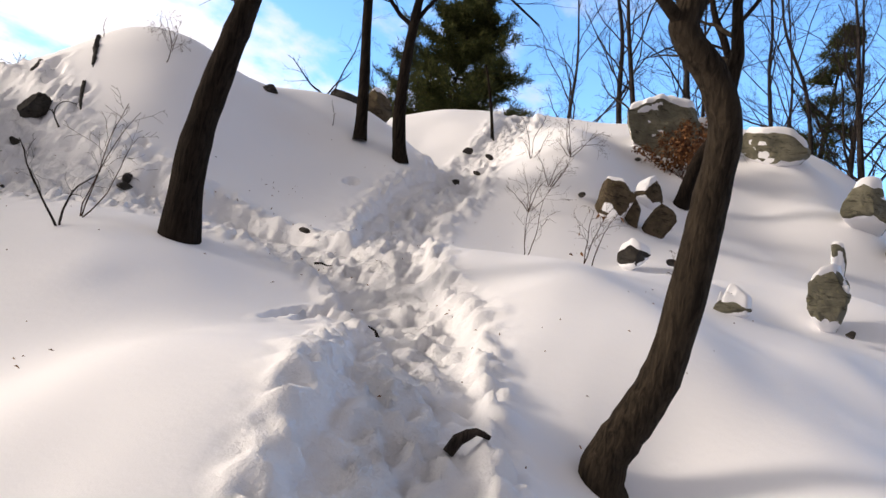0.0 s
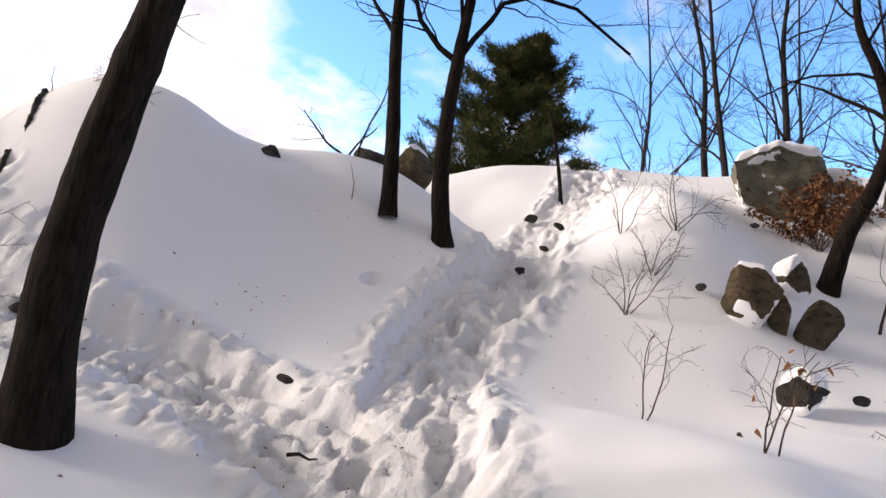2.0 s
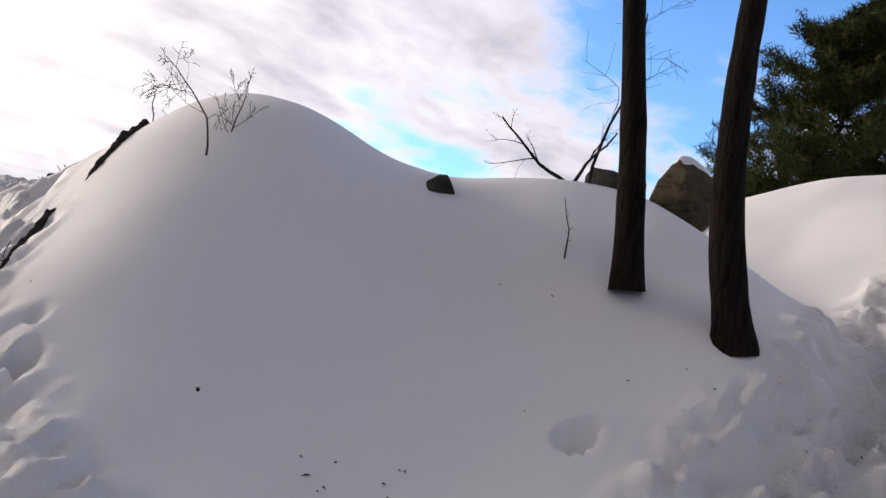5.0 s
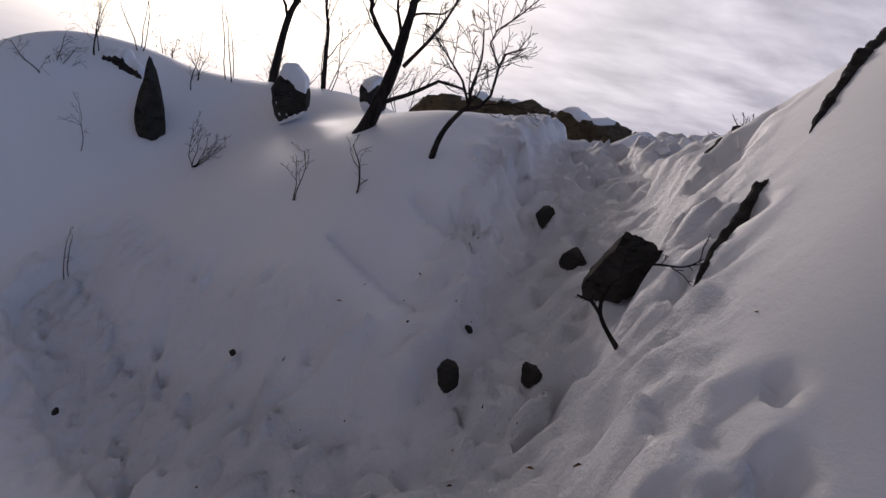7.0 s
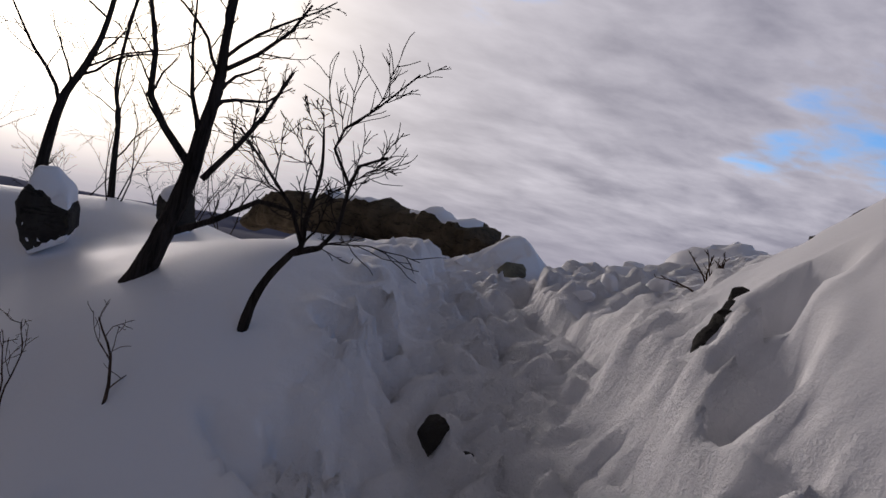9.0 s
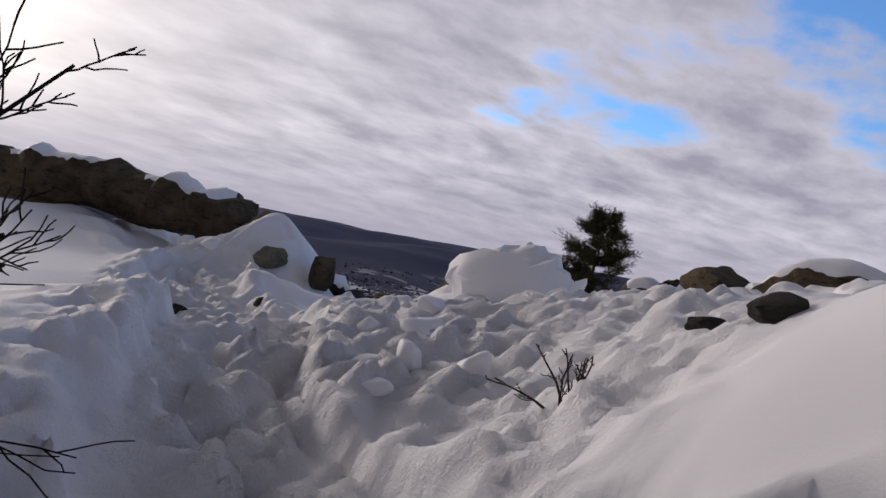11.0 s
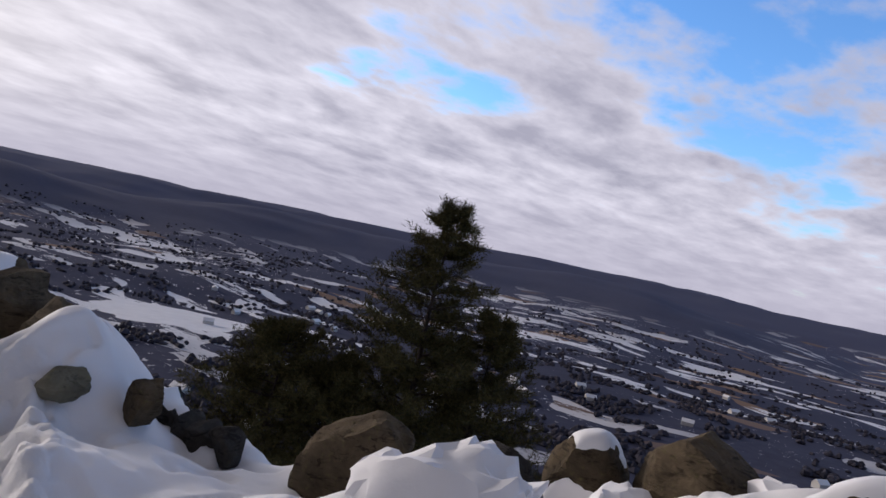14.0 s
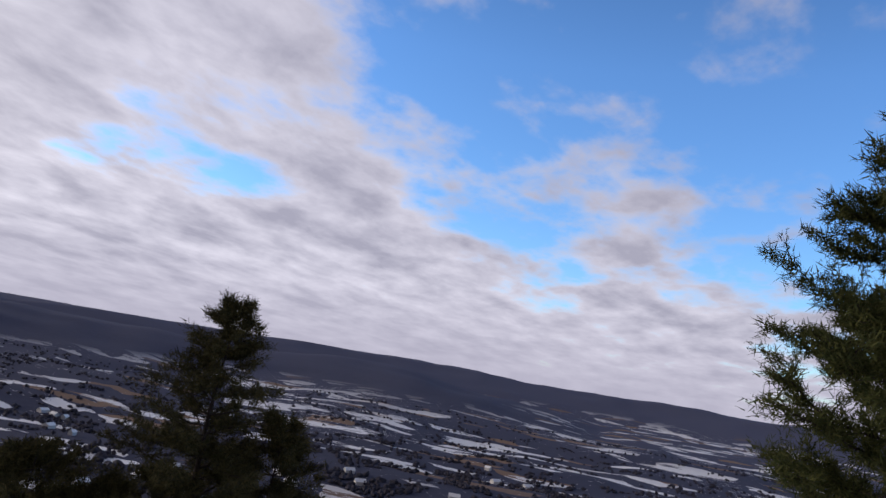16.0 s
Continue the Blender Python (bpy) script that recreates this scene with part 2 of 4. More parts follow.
def vnoise(x, y, seed=0):
    """Smooth noise between -1 and 1, one cell a metre."""
    x, y = x + 37.3 * seed, y + 17.9 * seed
    i, j = np.floor(x).astype(int), np.floor(y).astype(int)
    u, v = x - i, y - j
    u, v = u * u * u * (u * (6 * u - 15) + 10), v * v * v * (v * (6 * v - 15) + 10)
    g = lambda a, b: TABLE[(a) & 255, (b) & 255]
    top = g(i, j) * (1 - u) + g(i + 1, j) * u
    low = g(i, j + 1) * (1 - u) + g(i + 1, j + 1) * u
    return 2 * (top * (1 - v) + low * v) - 1


def spline(u, v, heights, wide, high):
    """A smooth sheet over a net of heights, in steps of the net; flat nothing past its rim."""

    def weights(q):
        i = np.floor(q).astype(int)
        q = q - i
        return i, [(1 - q) ** 3 / 6, (3 * q**3 - 6 * q**2 + 4) / 6, (-3 * q**3 + 3 * q**2 + 3 * q + 1) / 6, q**3 / 6]

    net = np.zeros((high + 8, wide + 8))
    net[4:-4, 4:-4] = np.array(heights).reshape(high, wide)
    (i, a), (j, b) = weights(np.clip(u, -4, wide)), weights(np.clip(v, -4, high))
    return sum(a[m] * b[k] * net[j + k + 4, i + m + 4] for m in range(4) for k in range(4))


def near_height(x, y):
    z = spline(np.clip((x - NET_X) / NET_STEP, 0.001, NET_W - 3.001), np.clip((y - NET_Y) / NET_STEP, 0.001, NET_H - 3.001), NET, NET_W, NET_H)
    z = z + spline((x - SWELL_X) / SWELL_STEP, (y - SWELL_Y) / SWELL_STEP, SWELL, SWELL_W, SWELL_H)
    for cx, cy, h, r in DRIFTS:
        z = z + h * np.exp(-((x - cx) ** 2 + (y - cy) ** 2) / (2 * r * r))
    return z


TRAILS = [
    ([(1.1, -4), (1.0, 0), (0.75, 2), (0.45, 3.8), (0.3, 4.96), (-0.04, 5.74), (-0.2, 6.3), (-0.5, 7.99), (-0.41, 8.86), (-0.1, 9.6), (-0.18, 11.2), (-0.1, 12.5), (0.3, 13.5), (0.42, 15.9)], 0.29, 0.10),
    ([(-0.3, 6.2), (-0.6, 6.26), (-1.24, 6.54), (-1.95, 6.75), (-3.1, 6.75), (-3.86, 6.85), (-4.25, 7.06), (-4.6, 7.27), (-4.95, 7.5), (-5.3, 7.68), (-5.7, 7.9), (-6.3, 8.14), (-6.65, 8.3), (-7.05, 8.5), (-8.0, 9.1), (-9.5, 9.6), (-11.0, 10.0), (-12.2, 10.6)], 0.36, 0.16),
    ([(-3.86, 6.85), (-4.63, 6.72), (-5.34, 6.29), (-6.28, 5.64), (-7.6, 4.9)], 0.28, 0.15),
    ([(-7, 9.2), (-7.6, 10), (-7.6, 11.2)], 0.7, 0.05),
]


def trail_mask(x, y):
    """How far a place lies from the trodden line, in widths, and how deep the line is there."""
    best, depth = np.full(x.shape, 9.0), np.zeros(x.shape)
    for line, width, deep in TRAILS:
        for (ax, ay), (bx, by) in zip(line, line[1:]):
            s = np.clip(((x - ax) * (bx - ax) + (y - ay) * (by - ay)) / ((bx - ax) ** 2 + (by - ay) ** 2), 0, 1)
            d = np.hypot(x - ax - s * (bx - ax), y - ay - s * (by - ay)) / width
            depth = np.where(d < best, deep, depth)
            best = np.minimum(best, d)
    return best, depth


def far_height(x, y, z):
    out = np.maximum.reduce([-15.5 - x, x - 7.5, y - 15.5 - np.maximum(0, x + 3) * 0.6, -3.0 - y, np.zeros_like(x)])
    cliff = np.maximum(0, y - 13.4 - 0.25 * (x + 8) - np.maximum(0, x + 6.4) * 1.8) * (x < 1)
    west = np.maximum(0, -x - 10.6 - np.clip(y - 6.6, 0, 5) * 1.75)
    out = np.maximum(out, np.maximum(cliff, west))
    z = z - 1.1 * out * np.clip(out / 1.5, 0, 1) * np.exp(-out / 160) - 118 * (1 - np.exp(-(out / 110) ** 1.3))
    r, yaw = np.hypot(x, y), np.degrees(np.arctan2(-x, y))
    roll = 14 * vnoise(x / 420, y / 420, 3) + 5 * vnoise(x / 130, y / 130, 4)
    valley = -128 - 40 * np.clip((r - 300) / 900, 0, 1) + roll
    t = np.clip((r - 120) / 380, 0, 1)
    z = z * (1 - t) + valley * t
    ridge = np.exp(-(((r - 3000 - 350 * np.sin(yaw / 17)) / 620) ** 2)) * np.clip((yaw - 4) / 14, 0, 1) * (104 + 26 * vnoise(yaw / 9, r / 2500, 5) + 6 * vnoise(yaw / 2.5, r / 800, 6))
    back = np.clip((r - 3900) / 700, 0, 1) * (134 + 9 * vnoise(yaw / 11, r * 0, 8))
    south = np.clip((np.abs(yaw - 0) - 100) / 30, 0, 1) * np.clip((r - 300) / 1500, 0, 1) * 90
    return z + np.maximum(np.maximum(ridge, back), south) * np.clip((r - 500) / 1000, 0, 1)


def ground_z(x, y):
    """Height of the snow at one place, without its small lumps."""
    x, y = np.array([float(x)]), np.array([float(y)])
    z = far_height(x, y, near_height(x, y))
    d, deep = trail_mask(x, y)
    return float((z - deep * np.clip(1.25 - d, 0, 1))[0])


def axis(lo, hi, step):
    mid = list(np.arange(lo, hi, step))
    ends = []
    for s in (-1, 1):
        p, d, some = (lo if s < 0 else hi), step, []
        while abs(p) < 4750:
            d = min(d * 1.075, 34.0)
            p += s * d
            some.append(p)
        ends.append(some)
    return np.array(ends[0][::-1] + mid + ends[1])


def footprints():
    rnd = random.Random(5)
    for line, width, deep in TRAILS[:3]:
        for (ax, ay), (bx, by) in zip(line, line[1:]):
            n = int(math.hypot(bx - ax, by - ay) / 0.22)
            for k in range(n):
                s, off = rnd.random(), rnd.gauss(0, width * 0.75)
                h = math.hypot(bx - ax, by - ay)
                yield ax + s * (bx - ax) - off * (by - ay) / h, ay + s * (by - ay) + off * (bx - ax) / h, math.atan2(by - ay, bx - ax) + rnd.gauss(0, 0.5), rnd.uniform(0.12, 0.17), rnd.uniform(0.045, 0.065), rnd.uniform(0.03, 0.08) * (1.0 if ax > -1.6 else 0.8)
    for x, y, a, l, w, d in PRINTS:
        yield x, y, radians(a), l, w, d


# single prints beside the trail: x, y, heading, half length, half width, depth
PRINTS = [(-0.38, 4.98, 82, 0.28, 0.05, 0.11), (-0.54, 4.84, 76, 0.24, 0.045, 0.10), (0.0, 3.4, 60, 0.1, 0.08, 0.06), (-3.31, 7.48, 155, 0.09, 0.05, 0.11), (-1.25, 8.74, 60, 0.085, 0.06, 0.09), (-3.55, 7.62, 160, 0.06, 0.03, 0.04),
          (-5.2, 8.5, 20, 0.13, 0.07, 0.12), (-5.02, 8.24, 110, 0.13, 0.09, 0.13), (-5.15, 8.36, 70, 0.1, 0.05, 0.08), (-6.48, 7.56, 30, 0.12, 0.06, 0.1), (-6.63, 7.77, 30, 0.11, 0.055, 0.1), (-6.4, 7.72, 110, 0.11, 0.05, 0.1), (-6.27, 8.45, 60, 0.1, 0.05, 0.1),
          (-5.88, 7.34, 25, 0.2, 0.04, 0.06), (-6.0, 7.14, 25, 0.2, 0.035, 0.05), (-5.8, 7.28, 25, 0.18, 0.03, 0.05), (-5.75, 6.85, 28, 0.5, 0.03, 0.045), (-6.69, 5.76, 0, 0.13, 0.04, 0.05), (-6.4, 5.8, 20, 0.1, 0.035, 0.05), (-4.5, 7.47, 150, 0.07, 0.05, 0.07), (-4.36, 7.36, 120, 0.1, 0.045, 0.08),
          (-4.45, 7.95, 40, 0.12, 0.07, 0.08), (-4.75, 8.0, 50, 0.1, 0.06, 0.07), (-12.3, 10.6, 100, 0.2, 0.1, 0.14), (-11.9, 10.9, 90, 0.25, 0.1, 0.14), (-12.9, 10.6, 100, 0.25, 0.1, 0.14), (-11.3, 10.6, 80, 0.2, 0.12, 0.12)]


def build_ground():
    xs, ys = axis(-12.8, 3.2, 0.033), axis(1.0, 13.8, 0.033)
    x, y = np.meshgrid(xs, ys)
    z = far_height(x, y, near_height(x, y))
    d, deep = trail_mask(x, y)
    near = (x > -16) & (x < 7) & (y > -5) & (y < 18)
    trod = np.where(near, np.clip(1.5 - d, 0, 1), 0)
    rim = np.where(near, np.exp(-(((d - 1.55) / 0.45) ** 2)), 0)
    wob = vnoise(x * 1.7, y * 1.7, 1)
    wob = wob + 0.5 * vnoise(x * 5.3, y * 5.3, 21)
    trench = np.clip((1.35 + 0.3 * wob - d) / 0.3, 0, 1)
    z = z - np.where(near, deep * trench * trench * (3 - 2 * trench), 0)
    chunk = np.abs(vnoise(x * 8.3, y * 8.3, 2)) + 0.7 * np.abs(vnoise(x * 14.5, y * 14.5, 9))
    z += np.where(near, (trod * 0.7 + rim * 0.85) * 0.075 * (chunk - 0.35), 0)
    z += np.where(near, (trod + 0.7 * rim) * 0.03 * np.clip(vnoise(x * 15.0, y * 15.0, 17) * 2.0, -0.6, 0.8), 0)
    z += np.where(near, (trod + 0.5 * rim) * np.where(x > -1.6, 0.035, 0.07) * (np.abs(vnoise(x * 9.7, y * 9.7, 11)) - 0.4), 0)
    plateau = np.where(near, np.clip((y - 9.6) / 1.0, 0, 1) * np.clip((-6.2 - x) / 0.8, 0, 1), 0)
    z += plateau * (0.15 * vnoise(x * 1.5, y * 1.5, 12) - 0.10 * (np.clip(vnoise(x * 3.4, y * 3.4, 13), 0.1, 0.45) - 0.2) * 2.2 - 0.05 * np.clip(vnoise(x * 7.5, y * 7.5, 16), 0.1, 0.5))
    z += np.where(near, 0.07 * vnoise(x * 0.75, y * 0.75, 14) + 0.022 * vnoise(x * 1.7, y * 1.7, 18) + 0.008 * vnoise(x * 3, y * 3, 15), 0)
    for fx, fy, a, l, w, h in footprints():
        i0, i1 = np.searchsorted(xs, (fx - 0.4, fx + 0.4))
        j0, j1 = np.searchsorted(ys, (fy - 0.4, fy + 0.4))
        if i1 - i0 < 3 or j1 - j0 < 3:
            continue
        px, py = x[j0:j1, i0:i1] - fx, y[j0:j1, i0:i1] - fy
        u, v = (px * math.cos(a) + py * math.sin(a)) / l, (py * math.cos(a) - px * math.sin(a)) / w
        q = np.sqrt(u**2 + v**2)
        z[j0:j1, i0:i1] -= 1.25 * h * np.clip((1.2 - q) / 0.3, 0, 1) - 0.15 * h * np.exp(-(((q - 1.5) / 0.25) ** 2))
    h, w = x.shape
    verts = np.stack([x, y, z], -1).reshape(-1, 3).astype(np.float32)
    k = np.arange(h * w).reshape(h, w)
    quads = np.stack([k[:-1, :-1], k[:-1, 1:], k[1:, 1:], k[1:, :-1]], -1).reshape(-1, 4).astype(np.int32)
    me = bpy.data.meshes.new("ground")
    me.vertices.add(len(verts))
    me.vertices.foreach_set("co", verts.ravel())
    me.loops.add(quads.size)
    me.loops.foreach_set("vertex_index", quads.ravel())
    me.polygons.add(len(quads))
    me.polygons.foreach_set("loop_start", np.arange(0, quads.size, 4, dtype=np.int32))
    me.polygons.foreach_set("loop_total", np.full(len(quads), 4, dtype=np.int32))
    me.materials.append(SNOW)
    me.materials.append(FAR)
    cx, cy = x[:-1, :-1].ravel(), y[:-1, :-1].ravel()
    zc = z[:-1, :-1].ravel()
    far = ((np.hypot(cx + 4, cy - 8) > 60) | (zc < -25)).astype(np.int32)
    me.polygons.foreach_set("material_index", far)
    me.polygons.foreach_set("use_smooth", np.ones(len(quads), dtype=bool))
    at = me.attributes.new("trodden", "FLOAT", "POINT")
    at.data.foreach_set("value", (trod + 0.6 * rim).astype(np.float32).ravel())
    me.update(calc_edges=True)
    return tagged(new("ground", me), "snow-covered hilltop with trodden trails above a wooded winter valley", "ground", kind="structure")


build_ground()


# ---- building blocks ----
class Shape:
    """Vertices and faces of one mesh, gathered piece by piece."""

    def __init__(self):
        self.v, self.f = [], []

    def tube(self, pts, radii, sides=6, cap=True):
        n0, count = len(self.v), len(pts)
        side = None
        for k, (p, r) in enumerate(zip(pts, radii)):
            way = (pts[min(k + 1, count - 1)] - pts[max(k - 1, 0)]).normalized()
            side = way.orthogonal().normalized() if side is None else (side - way * side.dot(way)).normalized()
            other = way.cross(side)
            for s in range(sides):
                a = 2 * math.pi * s / sides
                self.v.append(p + (side * math.cos(a) + other * math.sin(a)) * r)
        for k in range(count - 1):
            for s in range(sides):
                a, b = n0 + k * sides + s, n0 + k * sides + (s + 1) % sides
                self.f.append((a, b, b + sides, a + sides))
        if cap:
            self.f.append(tuple(n0 + (count - 1) * sides + s for s in range(sides)))

    def blade(self, p, way, wide, long):
        side = way.orthogonal().normalized()
        side.rotate(Matrix.Rotation(random.random() * 6.28, 3, way))
        n0, bend = len(self.v), Vector((0, 0, -0.12 * long))
        self.v += [p - side * wide * 0.5, p + side * wide * 0.5, p + way * long * 0.6 + side * wide * 0.4, p + way * long + bend, p + way * long * 0.6 - side * wide * 0.4]
        self.f.append((n0, n0 + 1, n0 + 2, n0 + 3, n0 + 4))

    def mesh(self, name, mat, smooth=True):
        me = bpy.data.meshes.new(name)
        me.from_pydata(self.v, [], self.f)
        me.materials.append(mat)
        if smooth:
            me.polygons.foreach_set("use_smooth", np.ones(len(me.polygons), dtype=bool))
        me.update()
        return me


def part(name, shape, mat, parent, label="", smooth=True):
    ob = new(name, shape.mesh(name, mat, smooth))
    ob.parent = parent
    return tagged(ob, label)


def thing(name, at, label, category, group=""):
    ob = new(name)
    ob.empty_display_size = 0.1
    ob.location = at
    return tagged(ob, label, category, group)


def bend(rnd, p, way, length, r0, r1, steps, wobble, lift=0.0):
    """A crooked line with its radii."""
    pts, radii, way = [p.copy()], [r0], way.normalized()
    for k in range(steps):
        way = (way + Vector((rnd.gauss(0, wobble), rnd.gauss(0, wobble), rnd.gauss(0, wobble) + lift))).normalized()
        p = p + way * (length / steps)
        pts.append(p.copy())
        radii.append(r0 + (r1 - r0) * (k + 1) / steps)
    return pts, radii


def sprout(rnd, shape, pts, radii, depth, spread, count, ratio=0.6, start=0.3, lift=0.04, wobble=0.16, thin=0.0022):
    """Side branches along a line, and theirs in turn; a list gets one shape for each branch of the first order."""
    if depth == 0:
        return
    total = sum((b - a).length for a, b in zip(pts, pts[1:]))
    for k in range(count):
        own = shape
        if isinstance(shape, list):
            own = Shape()
            shape.append(own)
        s = start + (1 - start) * (k + rnd.random()) / count
        i = min(int(s * (len(pts) - 1)), len(pts) - 2)
        q = s * (len(pts) - 1) - i
        p, r = pts[i].lerp(pts[i + 1], q), radii[i] + (radii[i + 1] - radii[i]) * q
        along = (pts[i + 1] - pts[i]).normalized()
        out = along.orthogonal().normalized()
        out.rotate(Matrix.Rotation(rnd.random() * 6.28, 3, along))
        way = along + out * spread * rnd.uniform(0.7, 1.4)
        long = total * ratio * (1.15 - 0.7 * s) * rnd.uniform(0.6, 1.25)
        r0 = max(r * rnd.uniform(0.32, 0.5), thin)
        some, thick = bend(rnd, p, way, long, r0, max(r0 * 0.3, thin * 0.7), 6 if depth > 1 else 4, wobble, lift)
        own.tube(some, thick, 5 if depth > 1 else 3, cap=False)
        sprout(rnd, own, some, thick, depth - 1, spread, max(2, int(count * 0.75)), ratio * 0.95, 0.2, lift, wobble, thin)


def tree(at, spine, r0, r1, label, seed, bark, limbs=7, depth=3, start=0.5, spread=0.8, ratio=0.42, sides=12, group="", forks=()):
    """A bare tree: spine is a list of offsets from the foot; forks are limbs given as lists of offsets with radii."""
    rnd = random.Random(seed)
    base = thing("tree", at, label, "tree", group)
    pts = [Vector(p) for p in spine]
    fine = []
    for k in range(len(pts) - 1):
        a, b, c, d = pts[max(k - 1, 0)], pts[k], pts[k + 1], pts[min(k + 2, len(pts) - 1)]
        for s in range(6):
            t = s / 6
            fine.append(0.5 * ((2 * b) + (c - a) * t + (2 * a - 5 * b + 4 * c - d) * t * t + (3 * b - a - 3 * c + d) * t**3))
    fine.append(pts[-1])
    n = len(fine) - 1
    radii = [(r0 + (r1 - r0) * k / n) * (1 + 0.3 * math.exp(-6 * k / n * 3)) * (1 + rnd.gauss(0, 0.03)) for k in range(n + 1)]
    trunk = Shape()
    trunk.tube(fine, radii, sides)
    part("trunk", trunk, bark, base)
    crown = []
    for path, ra in forks:
        some = [Vector(p) for p in path]
        thick = [ra * (1 - 0.55 * k / (len(some) - 1)) for k in range(len(some))]
        limb = Shape()
        limb.tube(some, thick, 8)
        part("limb", limb, bark, base)
        sprout(rnd, crown, some, thick, depth - 1, spread, limbs, ratio * 1.2, 0.25, 0.03)
    sprout(rnd, crown, fine, radii, depth, spread, limbs, ratio, start, 0.03)
    for one in crown:
        part("branch", one, bark, base)
    return base


def shrub(at, height, label, seed, stems=3, lean=0.35, mat=None, count=5, depth=2, r=0.006, category="shrub", leaves=0, ratio=0.55, name="shrub"):
    rnd = random.Random(seed)
    base = thing(name, at, label, category)
    twigs, foliage = [], Shape()
    for k in range(stems):
        way = Vector((rnd.gauss(0, lean), rnd.gauss(0, lean), 1))
        pts, radii = bend(rnd, Vector((rnd.gauss(0, 0.02), rnd.gauss(0, 0.02), -0.05)), way, height * rnd.uniform(0.7, 1.05), r, r * 0.35, 8, 0.14)
        stem = Shape()
        stem.tube(pts, radii, 6)
        part("stem", stem, mat or TWIG, base)
        sprout(rnd, twigs, pts, radii, depth, 0.9, count, ratio, 0.3, 0.02, 0.2, 0.0016)
        for q in range(leaves):
            p = pts[rnd.randrange(3, len(pts))] + Vector((rnd.gauss(0, 0.05), rnd.gauss(0, 0.05), rnd.gauss(0, 0.04)))
            foliage.blade(p, Vector((rnd.gauss(0, 1), rnd.gauss(0, 1), rnd.gauss(-0.4, 0.6))).normalized(), 0.03, 0.05)
    for one in twigs:
        part("twig", one, mat or TWIG, base)
    if foliage.v:
        tagged(part("leaves", foliage, LEAF, base, "dry brown leaves"), kind="stuff")
    return base


def boulder(at, size, label, seed, mat=None, turn=0.0, tilt=(0, 0), cap=0.0, sink=0.25, blocky=0.5, detail=4, name="boulder", category="boulder", group=""):
    """A rock with flat breaks; cap: thickness of the snow lying on it."""
    rnd = random.Random(seed)
    base = thing(name, (at[0], at[1], at[2]), label, category, group)
    bm = bmesh.new()
    bmesh.ops.create_icosphere(bm, subdivisions=detail, radius=1.0)
    cuts = [(Vector((rnd.gauss(0, 1), rnd.gauss(0, 1), rnd.gauss(0.1, 0.8))).normalized(), rnd.uniform(0.45, 0.8)) for _ in range(12)]
    spin = Matrix.Rotation(radians(turn), 3, "Z") @ Matrix.Rotation(radians(tilt[0]), 3, "X") @ Matrix.Rotation(radians(tilt[1]), 3, "Y")
    off = Vector((seed * 3.1, seed * 1.7, 0))
    for v in bm.verts:
        p = v.co.copy()
        for way, far in cuts:
            over = p.dot(way) - far
            if over > 0:
                p -= way * over * (0.75 + blocky * 0.25)
        p *= 1 + 0.10 * noise.noise(p * 1.6 + off) + 0.07 * noise.noise(p * 4.5 + off) + 0.04 * noise.noise(p * 9 + off)
        v.co = spin @ Vector((p.x * size[0], p.y * size[1], p.z * size[2]))
    if mat == SNOW:
        for _ in range(3):
            bmesh.ops.smooth_vert(bm, verts=bm.verts, factor=0.5, use_axis_x=True, use_axis_y=True, use_axis_z=True)
        for v in bm.verts:
            v.co += Vector((0.4, 0.4, 1)) * (0.35 * size[2] * noise.noise(v.co * 5 + off) + 0.18 * size[2] * noise.noise(v.co * 13 + off))
    low = min(v.co.z for v in bm.verts)
    high = max(v.co.z for v in bm.verts)
    lift = -low - sink * (high - low)
    for v in bm.verts:
        v.co.z += lift
    me = bpy.data.meshes.new("rock_body")
    if cap:
        bm.normal_update()
        snow = bm.copy()
        spots = [(v.co.copy(), v.normal.z) for v in bm.verts]
        snow.verts.ensure_lookup_table()
        for v, (p, nz) in zip(snow.verts, spots):
            t = min(1.0, max(0.0, (nz - 0.35 + 0.25 * noise.noise(p * 3 + off)) / 0.4)) * min(1.0, max(0.0, (p.z - lift - low - 0.4 * (high - low)) / (0.2 * (high - low))))
            t = t * t * (3 - 2 * t)
            v.co = p * (0.93 + 0.07 * t) + Vector((0, 0, cap * t * (0.85 + 0.4 * noise.noise(p * 2.2 + off)) - 0.03 * (1 - t)))
        for _ in range(2):
            bmesh.ops.smooth_vert(snow, verts=snow.verts, factor=0.4, use_axis_x=True, use_axis_y=True, use_axis_z=True)
        for f in snow.faces:
            f.smooth = True
        under = bpy.data.meshes.new("snow_cap")
        snow.to_mesh(under)
        snow.free()
        under.materials.append(SNOW)
        s = new("snow_cap", under)
        s.parent = base
        tagged(s, "white cap of settled snow")
    for f in bm.faces:
        f.smooth = True
    bm.to_mesh(me)
    bm.free()
    me.set_sharp_from_angle(angle=radians(24))
    me.materials.append(mat or ROCK)
    b = new("rock_body", me)
    b.parent = base
    return base


